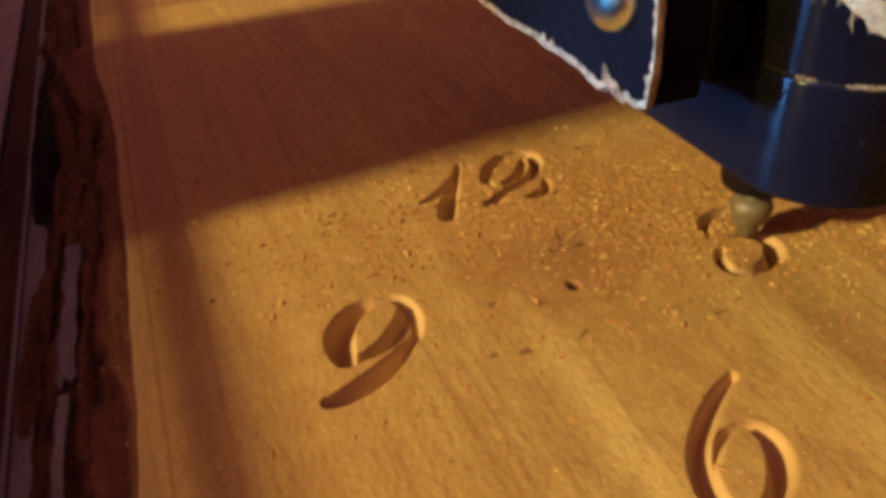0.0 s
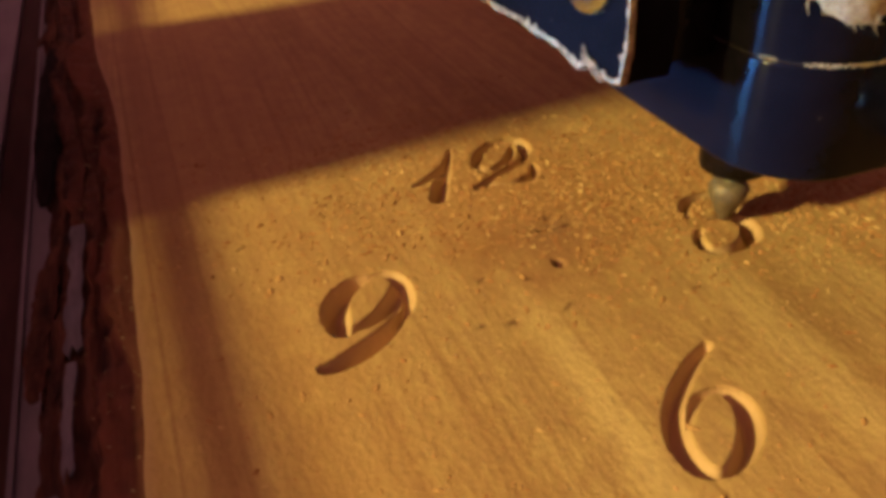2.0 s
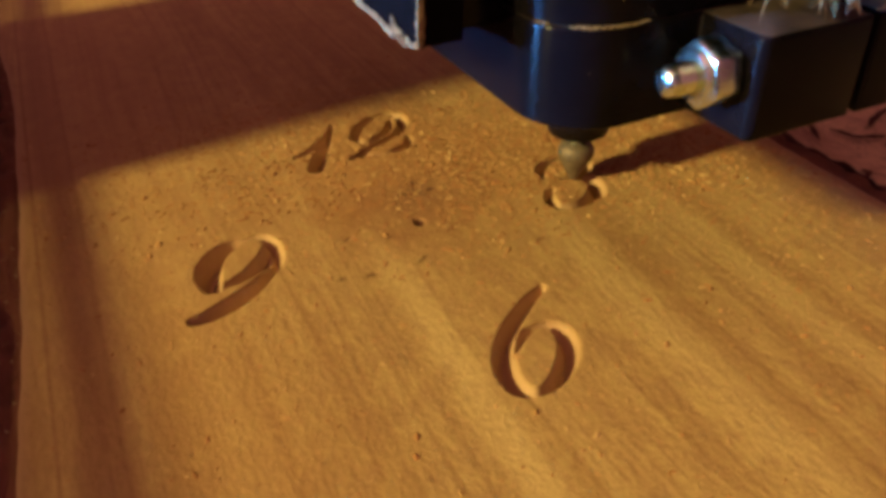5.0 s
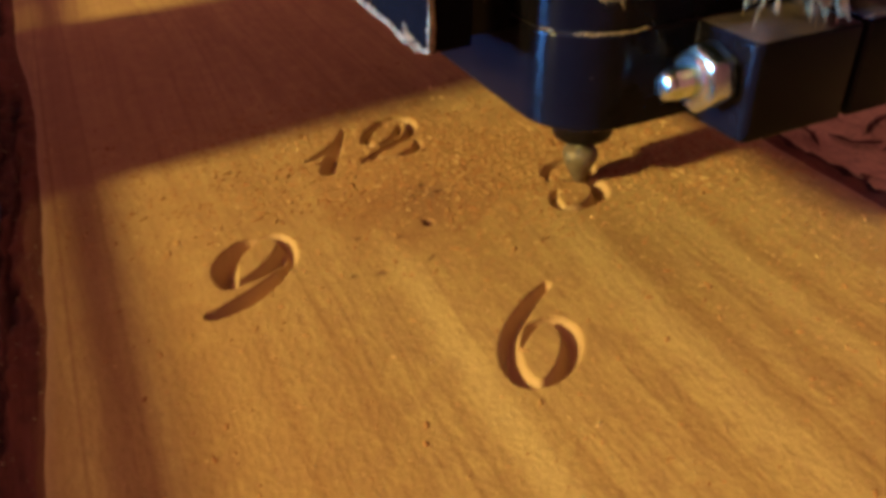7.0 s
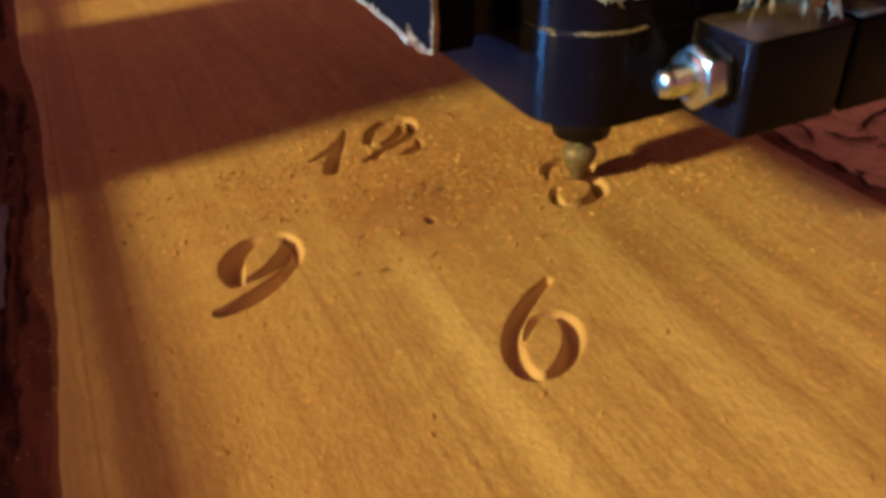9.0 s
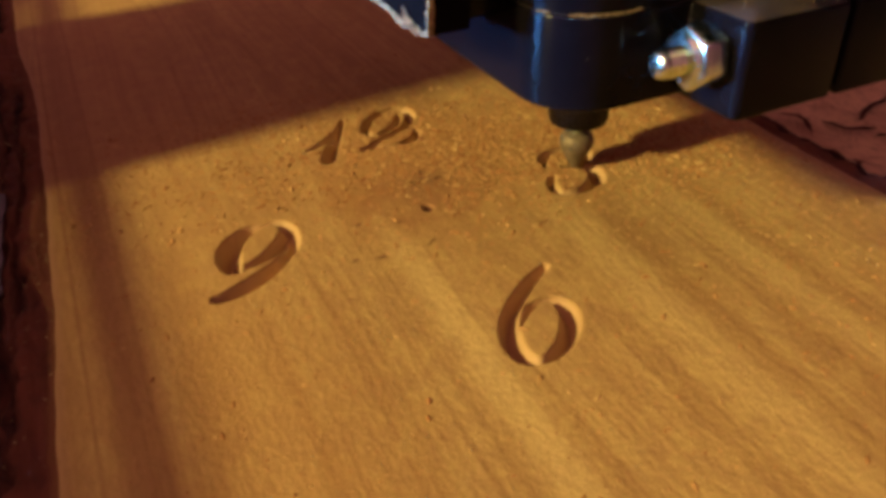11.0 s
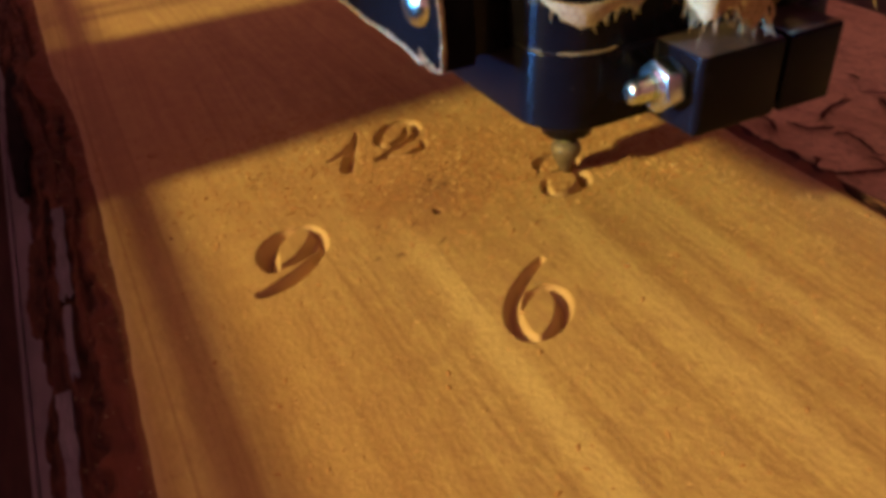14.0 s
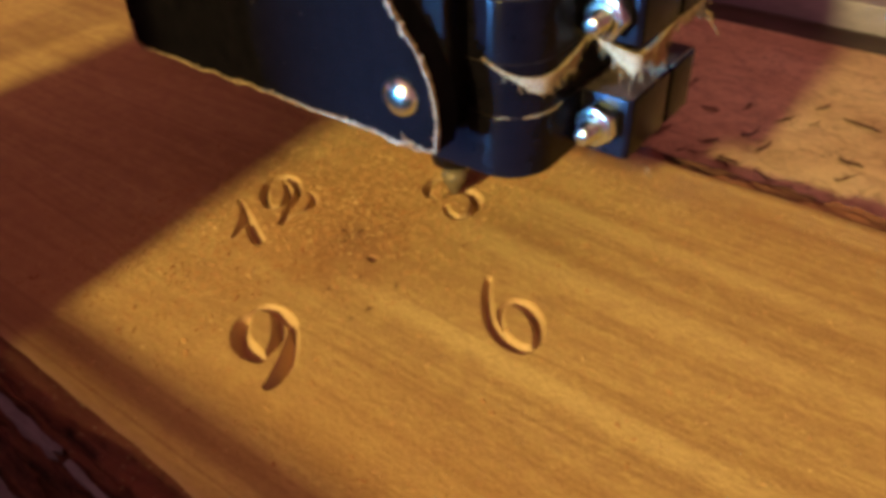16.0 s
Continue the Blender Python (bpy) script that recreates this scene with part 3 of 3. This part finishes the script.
def side_plate():
    """Upright black board at the head's side, with chipped raw edges."""
    rng = random.Random(3)
    face = [(-20.9, 32.6), (-21.3, 36.0), (-21.0, 39.5), (-20.2, 42.5), (-18.2, 46.0), (-16.0, 48.6), (-13.5, 52.5), (-12.6, 58.0), (-12.6, 110.0), (40.4, 110.0), (40.6, 37.0), (40.3, 33.0)]
    edge = []
    for i in range(24):
        y = 40.3 - (i + 0.5) * 61.0 / 24
        edge.append((y, 32.2 + rng.uniform(-0.3, 0.3)))
    ring = face + edge
    bm = bmesh.new()
    rows = []
    for x in (-31.3, -27.3):
        rows.append([bm.verts.new((x, y, z)) for y, z in ring])
    n = len(ring)
    bm.faces.new(rows[0])
    bm.faces.new(rows[1][::-1])
    for i in range(n):
        bm.faces.new((rows[0][i], rows[0][(i + 1) % n], rows[1][(i + 1) % n], rows[1][i]))
    plate = part("side_plate", bm, PLATE, head, "black faced chipboard plate with chipped pale edges", sharp=20)
    # raw chipped rim along the lower and front borders
    line = [(40.2, 36.5), (40.3, 33.0)] + edge + face[:8]
    bm = bmesh.new()
    prev = None
    dense = []
    for (y0, z0), (y1, z1) in zip(line, line[1:]):
        k = max(2, int(math.hypot(y1 - y0, z1 - z0) / 0.45))
        dense += [(y0 + (y1 - y0) * j / k, z0 + (z1 - z0) * j / k) for j in range(k)]
    for i, (y, z) in enumerate(dense):
        a = dense[max(i - 1, 0)]
        b = dense[min(i + 1, len(dense) - 1)]
        dy, dz = b[0] - a[0], b[1] - a[1]
        l = math.hypot(dy, dz) or 1
        ny, nz = dz / l, -dy / l
        if ny * (y - 10) + nz * (z - 60) < 0:
            ny, nz = -ny, -nz
        inn = 0.14 + 0.38 * rng.random() + (0.5 if rng.random() < 0.07 else 0)
        out = 0.05 + 0.16 * rng.random() + (0.5 if rng.random() < 0.05 else 0)
        ring4 = [bm.verts.new(p) for p in ((-31.42, y - ny * inn, z - nz * inn), (-31.5, y + ny * out * 0.5, z + nz * out * 0.5), (-31.1, y + ny * out, z + nz * out), (-31.0 + 0.2 * rng.random(), y + ny * 0.1, z + nz * 0.1), (-31.0, y - ny * 0.3, z - nz * 0.3))]
        if prev:
            for j in range(5):
                bm.faces.new((prev[j], prev[(j + 1) % 5], ring4[(j + 1) % 5], ring4[j]))
        else:
            bm.faces.new(ring4[::-1])
        prev = ring4
    bm.faces.new(prev)
    part("chipped_edge", bm, RAW, plate, "pale torn raw board edge", sharp=30)
    # torn nick above the lower corner
    bm = bmesh.new()
    nick = [(-18.6, 32.0), (-17.9, 32.4), (-17.0, 32.8), (-16.2, 32.9), (-15.7, 33.3), (-15.6, 34.0)]
    strand(bm, [(-31.5 - 0.12 * (i % 2), y, z) for i, (y, z) in enumerate(nick)], 0.5, 0.7)
    strand(bm, [(-31.5, -16.6, 32.9), (-31.7, -16.2, 32.3), (-31.6, -15.8, 31.9)], 0.4, 0.7)
    part("torn_nick", bm, RAW, plate, "torn pale nick")
    for y, z in ((-16.0, 39.1), (-15.0, 62.0), (30.0, 62.0)):
        screw = lathe([(2.75, -0.1), (2.75, 0.25), (2.55, 0.85), (2.1, 1.35), (1.3, 1.7), (0.5, 1.82)], 32)
        bmesh.ops.transform(screw, matrix=Matrix.Translation((-31.3, y, z)) @ Matrix.Rotation(radians(-90), 4, "Y"), verts=screw.verts)
        part("screw", screw, STEEL, plate, "shiny round-headed screw", sharp=60)


side_plate()
part("carriage_block", box(-27.2, -19.6, 32.8, -22.4, 40, 110, 0.4), BLACK, head, "black carriage block behind the clamps")
part("carriage_back", box(-22.3, 27.0, 26.5, 22.5, 40, 110, 0.4), BLACK, head, "black carriage back plate")

# ---- unseen gantry and cables, added rail and rods beside the board, which shade it ----
gantry = thing("gantry_upright", "black upright plate of the machine's gantry", "gantry", at=(-112, 63, BED_Z))
# out of view; outline worked back from the edges of the shade it casts
upright = extrude([(-36.0, 0), (50.6, 0), (33.9, 74.0), (8.0, 190), (-36.0, 190)], -4, 4, 0.6)
bmesh.ops.transform(upright, matrix=Matrix(((0, 0, 1, 0), (1, 0, 0, 0), (0, 1, 0, 0), (0, 0, 0, 1))), verts=upright.verts)
part("plate", upright, BLACK, gantry)
beam = part("gantry_beam", box(-112, 46, 62, 130, 70, 110, 0.6), BLACK)
tagged(beam, "black cross beam that carries the router head", "gantry beam")
# invented light blocker out of view; its height sets where the bark darkens
rail = part("shade_rail", box(-96, -150, BED_Z, -88, 330, 22.4, 0.6), BLACK)
tagged(rail, "unseen low black bar added to shade the board's border", "rail", kind="structure")


def tube(bm, points, r, steps=8, along="z"):
    """A round cable or shade rod of even width that runs mainly along z or y."""
    rings = [[bm.verts.new((x + r * math.cos(2 * math.pi * i / steps), y + (r * math.sin(2 * math.pi * i / steps) if along == "z" else 0), z + (r * math.sin(2 * math.pi * i / steps) if along == "y" else 0))) for i in range(steps)] for x, y, z in points]
    for a, b in zip(rings, rings[1:]):
        for i in range(steps):
            bm.faces.new((a[i], a[(i + 1) % steps], b[(i + 1) % steps], b[i]))
    bm.faces.new(rings[0][::-1])
    bm.faces.new(rings[-1])


# made-up rods out of view; their gaps let part of the lamp through
for k in range(4):
    bm = bmesh.new()
    z = 25.05 + 1.33 * k
    tube(bm, [(-91 + 0.15 * math.sin(j * 1.3 + k), -150 + 27.0 * j, z + 0.12 * math.sin(j * 0.9 + 2.0 * k)) for j in range(18)], 0.57, along="y")
    tagged(part("border_shade_rod", bm, CABLE), "unseen thin black rod added to half shade the board's border", "hose", "hoses on the rail")
for y, lean in ((139.5, 0.34), (144.5, 0.29), (158.0, 0.10)):
    bm = bmesh.new()
    tube(bm, [(-112 + 0.4 * math.sin(z / 30.0 + y), y - lean * (z - BED_Z), z) for z in range(int(BED_Z), 190, 18)], 1.35)
    tagged(part("cable", bm, CABLE), "thin black cable hanging beside the gantry", "cable", "hanging cables")


# ---- sawdust that clings between the clamps ----
def fringe():
    rng = random.Random(11)
    path = [p for p in clamp_outline(0.0) if p[1] < -14 and not 3.0 < p[0] < 4.5]
    dense = []
    for (x0, y0), (x1, y1) in zip(path, path[1:]):
        k = max(1, int(math.hypot(x1 - x0, y1 - y0) / 0.5))
        dense += [(x0 + (x1 - x0) * j / k, y0 + (y1 - y0) * j / k) for j in range(k)]
    bm = bmesh.new()
    prev, s, last = None, 0.0, dense[0]
    for i, (x, y) in enumerate(dense):
        step = math.hypot(x - last[0], y - last[1])
        s, last = s + step, (x, y)
        a, b = dense[max(i - 1, 0)], dense[min(i + 1, len(dense) - 1)]
        l = math.hypot(b[0] - a[0], b[1] - a[1]) or 1
        nx, ny = (b[1] - a[1]) / l, -(b[0] - a[0]) / l
        lump = noise.noise((s * 0.35, 3.1, 0)) + 0.6 * noise.noise((s * 1.3, 7.7, 0)) + 0.35 * noise.noise((s * 3.9, 1.7, 0))
        teeth = 0.5 * abs(noise.noise((s * 2.4, 0.7, 3))) + 0.9 * max(0.0, noise.noise((s * 1.1, 5.2, 4))) + 0.35 * rng.random()
        if s < 20.0:  # a swag round the corner, heavy at its lowest part and bare near the ear
            u = s / 20.0
            top = 42.3 - 2.6 * math.sin(math.pi * u ** 0.85) + 0.12 * lump
            body = 0.3 + 1.8 * math.exp(-((u - 0.42) / 0.16) ** 2) + 1.5 * math.exp(-((u - 0.74) / 0.10) ** 2) - 0.9 * math.exp(-((u - 0.86) / 0.05) ** 2)
            fade = min(1.0, s / 5.0)
        else:  # a curtain from the ear's foot that falls to the lower ear, then a thin film
            v = (s - 20.0) / 28.5
            top = 41.7 - 0.9 * math.sin(math.pi * min(1.0, v * 2.2)) + 0.12 * lump
            body = 0.35 + 2.0 * math.exp(-((v - 0.16) / 0.10) ** 2) + 4.2 * math.exp(-((v - 0.40) / 0.085) ** 2)
            fade = 1.0
        low = top - (max(0.15, body) + teeth * (0.35 + 0.35 * min(2.0, body))) * fade
        out = (0.18 + 0.12 * abs(lump) + 0.10 * min(2.0, body)) * fade
        pts = [(-0.5, top - 0.05), (out * 0.8, top), (out * (0.9 + 0.3 * rng.random()), top - 0.3), (out * rng.uniform(0.4, 1.2), (top + low) / 2), (0.12 + 0.12 * rng.random(), low), (-0.6, low + 0.4)]
        ring = [bm.verts.new((x + nx * o + rng.uniform(-0.05, 0.05), y + ny * o + rng.uniform(-0.05, 0.05), z + rng.uniform(-0.06, 0.06))) for o, z in pts]
        if prev and step < 1.5:
            for j in range(6):
                bm.faces.new((prev[j], prev[(j + 1) % 6], ring[(j + 1) % 6], ring[j]))
        prev = ring
        for _ in range(10):
            if rng.random() < fade * max(0.15, 0.5 + 1.2 * noise.noise((s * 0.8, 6.1, 2))):
                p = Vector((x + nx * 0.2, y + ny * 0.2, low + rng.uniform(0.0, 0.8)))
                d = Vector((rng.uniform(-0.8, 0.8) + nx * 0.2, rng.uniform(-0.8, 0.8) + ny * 0.2, rng.uniform(-1.3, 0.0)))
                q = p + (d * rng.uniform(0.2, 1.1) if s < 20.0 else Vector((d.x * 0.4, d.y * 0.4, -0.4 - abs(d.z))) * rng.uniform(0.4, 1.7))
                strand(bm, [p, (p + q) / 2 + Vector((rng.uniform(-0.2, 0.2), rng.uniform(-0.2, 0.2), 0)), q], rng.uniform(0.02, 0.065), 0.7)
    # torn threads that reach down to the lower ear, and a rim of dust on it
    for k in range(4):
        x = rng.gauss(-0.6, 1.3)
        p = Vector((x - rng.uniform(0.0, 2.0), -36.5, 38.8 + rng.uniform(-1.0, 1.2)))
        q = Vector((x + rng.uniform(-0.4, 1.6), -36.3 + rng.uniform(0.0, 1.2), 34.4 + rng.uniform(0.0, 0.5)))
        strand(bm, [p, p.lerp(q, 0.35) + Vector((rng.uniform(-0.3, 0.3), -0.15, 0)), p.lerp(q, 0.7) + Vector((rng.uniform(-0.3, 0.3), 0, 0)), q], rng.uniform(0.22, 0.45), 0.8)
    for k in range(14):
        x = 3.5 + 0.62 * k
        strand(bm, [(x, -36.0, 34.45), (x + 0.5, -36.2 + rng.uniform(-0.1, 0.3), 34.6), (x + 1.2, -36.0, 34.4)], rng.uniform(0.10, 0.22), 0.6)
    # long wisps at the far ear
    for k in range(16):
        p = Vector((12.0 + rng.uniform(-1.5, 0.8), -36.4 + rng.uniform(-0.5, 3.0), 41.0 + rng.uniform(-2.0, 0.5)))
        d = Vector((rng.uniform(0.2, 1.2), rng.uniform(-0.8, 0.6), rng.uniform(-1.0, 0.5))).normalized() * rng.uniform(1.5, 4.2)
        strand(bm, [p, p + d * 0.4 + Vector((0, 0, 0.4)), p + d * 0.8, p + d + Vector((0, 0, -0.6))], rng.uniform(0.15, 0.34), 0.6)
    bmesh.ops.translate(bm, vec=HEAD, verts=bm.verts)
    tagged(part("sawdust_fringe", bm, FLUFF), "pale fluffy sawdust clinging between the clamps", "sawdust", kind="stuff")
    # a broken lip of dust round the lower clamp's top corner
    bm = bmesh.new()
    for x, y in arc(-15.5, -21.8, 6.95, 196, 285, 150):
        w = noise.noise((x * 0.45, y * 0.45, 2.0))
        if w < -0.28:
            continue
        r = rng.uniform(0.06, 0.14) * (0.75 + 0.9 * max(0.0, w))
        bmesh.ops.create_icosphere(bm, subdivisions=1, radius=r, matrix=Matrix.Translation((x + rng.uniform(-0.12, 0.12), y + rng.uniform(-0.12, 0.12), 34.3 + rng.uniform(-0.12, 0.12))) @ Matrix.Diagonal((1.3, 1.3, 0.8, 1)))
    bmesh.ops.translate(bm, vec=HEAD, verts=bm.verts)
    tagged(part("dust_lip", bm, FLUFF), "thin rim of dust on the lower clamp", "sawdust", kind="stuff")


fringe()


# ---- crumbs on the board ----
def crumbs():
    rng = np.random.RandomState(21)
    xy = np.concatenate([rng.normal((-4, 26), (17, 10), (4300, 2)), rng.normal((24, 9), (14, 11), (6200, 2)), rng.normal((42, -4), (9, 20), (3600, 2)),
                         rng.uniform((-46, -60), (55, 60), (1500, 2)), rng.uniform((-42, -75), (55, 45), (600, 2))])
    xy = xy[(xy[:, 0] > -46) & (xy[:, 0] < 55.5) & (carve_depth(xy[:, 0], xy[:, 1]) < 0.05) & (np.hypot(xy[:, 0], xy[:, 1]) > 2.0)]
    n = len(xy)
    chip = np.arange(n) > n - 520
    size = (0.10 + 0.20 * rng.rand(n) ** 1.4 + (rng.rand(n) < 0.04) * 0.16) * np.where(xy[:, 1] < -12, 0.75, 1.0)
    size[chip] = 0.15 + 0.30 * rng.rand(chip.sum()) ** 2.5
    verts, faces = [], []
    for (x, y), r, wide in zip(xy, size, chip):
        a, s = rng.uniform(0, 6.28), rng.uniform(1.0, 2.2)
        c, d = math.cos(a), math.sin(a)
        z = 0.10 * math.sin(x / 17.0 + 0.6) + 0.08 * math.sin(x / 6.1 + y / 60.0) - 0.02
        k = len(verts)
        lift, tip = rng.uniform(0.45, 0.95) * (0.75 if wide else 1.0), rng.uniform(-0.4, 0.4)
        for u, v, w in ((-s, -0.2, 0), (-0.2, -0.9, 0), (s, 0.1, 0), (0.3, 0.9, 0), (tip - 0.4, -0.2, lift), (tip + 0.5, 0.2, lift * rng.uniform(0.6, 1.0))):
            verts.append(((x + r * (u * c - v * d)) * U, (y + r * (u * d + v * c)) * U, (z + r * w) * U))
        faces += [(k, k + 1, k + 4), (k + 1, k + 5, k + 4), (k + 1, k + 2, k + 5), (k + 2, k + 3, k + 5), (k + 3, k + 4, k + 5), (k + 3, k, k + 4), (k, k + 3, k + 2, k + 1)]
    me = bpy.data.meshes.new("wood_crumbs")
    me.from_pydata(verts, [], faces)
    me.materials.append(GRAIN)
    tagged(new("wood_crumbs", me), "fine reddish sawdust crumbs scattered on the board", "sawdust", kind="stuff")


crumbs()


def ragged(bm, points, width, flat, rng):
    """A broken strip of bark: uneven width, split edges and a rough top."""
    rings = []
    for i, p in enumerate(points):
        a, b = points[max(i - 1, 0)], points[min(i + 1, len(points) - 1)]
        d = (b - a).normalized()
        side = d.cross(Vector((0, 0, 1)))
        side = side.normalized() if side.length > 1e-3 else Vector((1, 0, 0))
        up = side.cross(d).normalized()
        taper = min(1.0, 0.35 + 3.0 * min(i, len(points) - 1 - i) / len(points))
        l, r = (width * taper * (0.9 + 0.28 * noise.noise((i * 0.33, q, width)) + rng.uniform(-0.08, 0.08)) for q in (1.7, 9.2))
        t = width * flat * taper
        rings.append([bm.verts.new(p + side * o + up * h) for o, h in ((-l, 0), (-l * 0.6, t * rng.uniform(0.4, 1.0)), (0, t * rng.uniform(0.2, 1.1)), (r * 0.6, t * rng.uniform(0.4, 1.0)), (r, 0), (0, -t * 0.4))])
    for a, b in zip(rings, rings[1:]):
        for i in range(6):
            bm.faces.new((a[i], a[(i + 1) % 6], b[(i + 1) % 6], b[i]))
    bm.faces.new(rings[0][::-1])
    bm.faces.new(rings[-1])


# ---- bark shreds on the bed and along the edges ----
FIBRES = bmesh.new()


def shred(points, width, label, flat=0.45, material=BARK):
    bm = bmesh.new()
    pts = [Vector(p) for p in points]
    fine = []
    rng = random.Random(int(abs(points[0][0] * 31 + points[0][1] * 17)))
    path = smooth_path([tuple(p) for p in pts], 9)
    for p in path:
        fine.append(Vector(p) + Vector((rng.uniform(-0.15, 0.15), rng.uniform(-0.15, 0.15), rng.uniform(-0.1, 0.1))))
    ragged(bm, fine, width, flat, rng)
    for _ in range(int(len(fine) / 3) if width < 1.0 else 2):
        i = rng.randrange(1, len(fine) - 1)
        p = fine[i]
        along = (fine[i + 1] - fine[i - 1]).normalized()
        d = (along + Vector((rng.uniform(-0.6, 0.6), rng.uniform(-0.6, 0.6), rng.uniform(0.0, 0.3)))) * rng.uniform(0.6, 2.6)
        strand(FIBRES, [p, p + d * 0.5, p + d], width * rng.uniform(0.15, 0.4), 0.6)
    tagged(part("bark_shred", bm, material), label, "bark", "bark shreds")


def right_shreds():
    rng = random.Random(17)
    text = "curled dark bark shred lying on the plywood bed"
    # a forked peel that lifts off the bark
    shred([(63.5, 62, -5.0), (65.5, 50, -5.2), (67.5, 38, -6.0), (69.5, 29, -6.5), (75, 26, -7.0), (83, 29, -7.2)], 1.5, "forked dark bark peel along the board's edge", 0.5)
    shred([(68.5, 31, -6.2), (69.0, 24, -7.0), (71.5, 14.5, -8.5)], 1.1, text, 0.5)
    shred([(68.5, 40, -6.5), (71.5, 44, -6.0), (76.5, 48.5, -6.5)], 0.8, text, 0.6)
    # shreds and splinters that lie along the outer foot of the bark
    shred([(72, 10, -9), (73, -2, -10), (76, -10, -10.8), (83, -13.3, -11), (89, -15, -11.2)], 0.7, text)
    shred([(80.9, 16, -11), (82.6, 12.2, -10.6), (80.4, 7.4, -11)], 0.55, text)
    shred([(85.5, 9.7, -11.2), (87, 4.8, -11), (92, 3.1, -11.2)], 0.6, text)
    shred([(92.3, 7, -11.2), (97.5, 9.7, -11), (105.5, 10.9, -11.2)], 0.6, text)
    shred([(109.8, 12.3, -11.2), (112.8, 9, -11), (118.3, 4.7, -11.3)], 0.55, text)
    shred([(110.6, 7.9, -11.2), (107.7, 1.3, -11), (104, -5.6, -11.2)], 0.9, text)
    shred([(89, 0.9, -11.2), (91.5, -1, -11), (89.3, -9.6, -11.2)], 0.5, text)
    shred([(113.4, 62, -11.2), (112.2, 52.8, -11), (111, 47.9, -11.2)], 0.7, text)
    shred([(100, 64.8, -11.3), (99, 52, -11), (100.6, 44.4, -11.3)], 1.3, text, 0.25)
    shred([(122, 91, -11.3), (129.6, 86, -11), (126.4, 75.2, -11), (130.6, 70.7, -11.3)], 0.7, text)
    shred([(114.3, -46.7, -11.3), (113.4, -51, -11.2), (112.5, -56, -11.3)], 0.6, text)
    for k in range(34):
        x, y = rng.uniform(72, 118), rng.uniform(-70, 60)
        a, bend = rng.uniform(-2.2, 0.4), rng.uniform(-0.4, 0.4)
        pts = []
        for j in range(4):
            pts.append((x, y, -11.7 + rng.uniform(0, 0.5)))
            step = rng.uniform(0.8, 2.0)
            x, y, a = x + step * math.cos(a), y + step * math.sin(a), a + bend + rng.uniform(-0.4, 0.4)
        shred(pts, rng.uniform(0.18, 0.5), text)


def left_shreds():
    text = "dark bark sliver caught on the shaded edge"
    shred([(-56.6, 33, -2.2), (-57.6, 22, -2.4), (-58.4, 13, -3.0), (-59.2, 5.5, -4.4)], 1.5, "broad brown bark sliver with a broken tip", 0.35)
    shred([(-57.6, 118, -3.2), (-58.0, 98, -3.0), (-58.6, 74, -3.8), (-59.0, 51, -5.4)], 2.2, "thick black slab of bark beside the board", 0.5, CHAR)
    shred([(-54.8, 14, -1.6), (-55.8, 8, -1.8), (-56.6, 2, -2.6)], 0.7, text)
    shred([(-52.6, 60, -1.4), (-53.4, 48, -1.5), (-53.8, 38, -1.8)], 0.9, text)
    shred([(-56.5, 150, -5), (-59, 136, -4.2), (-61.5, 124, -4.6)], 0.8, text)
    for y0, y1, x, w in ((35, 9, -53.4, 1.1), (6.0, -9, -54.4, 0.7), (-12, -31, -56.3, 1.0)):
        rng = random.Random(int(y0 * 7))
        n = int((y0 - y1) / 0.5)
        ys = [y0 + (y1 - y0) * i / n for i in range(n + 1)]
        lean = [x - 0.035 * (y0 - y) for y in ys]
        outer = [(c - w * (0.8 + 0.5 * noise.noise((y * 0.25, x, 1.0)) + rng.uniform(-0.06, 0.06)), y) for c, y in zip(lean, ys)]
        inner = [(c + w * (0.8 + 0.4 * noise.noise((y * 0.25, x, 8.0)) + rng.uniform(-0.06, 0.06)), y) for c, y in zip(lean, ys)]
        fork = [(lean[-1] - 0.35 * w, y1 - 1.6), (lean[-1] - 0.05 * w, y1 + 0.6), (lean[-1] + 0.4 * w, y1 - 0.9)]
        bm = extrude(outer + fork + inner[::-1], -0.35, 0.0)
        for v in bm.verts:
            v.co.z += -0.75 - 0.014 * (y0 - v.co.y) + 0.12 * noise.noise((v.co.x, v.co.y * 0.6, 3.0))
        tagged(part("bark_flake", bm, INNER, sharp=50), "split grey flake of inner bark on the edge", "bark", "grey bark flakes")


right_shreds()
left_shreds()
tagged(part("bark_fibres", FIBRES, BARK), "fine dark bark fibres round the shreds", "bark fibres", kind="stuff")


def edge_chips():
    """Pale chips caught in the bark on the shaded side."""
    rng = random.Random(8)
    bm = bmesh.new()
    for k in range(170):
        y = rng.uniform(-45, 95)
        f = rng.random() ** 1.3
        p = Vector((left_edge(y) - 7.0 * f - 0.2, y, -0.15 - 1.9 * min(1.0, f * 0.75) ** 1.3))
        d = Vector((rng.uniform(-1, 1), rng.uniform(-1, 1), rng.uniform(-0.3, 0.6))) * rng.uniform(0.15, 0.55 if k % 9 else 1.6)
        strand(bm, [p, p + d * 0.5 + Vector((0, 0, 0.1)), p + d], rng.uniform(0.08, 0.2), 0.5)
    tagged(part("bark_chips", bm, FLUFF), "pale wood chips caught in the dark bark", "wood chips", kind="stuff")


edge_chips()
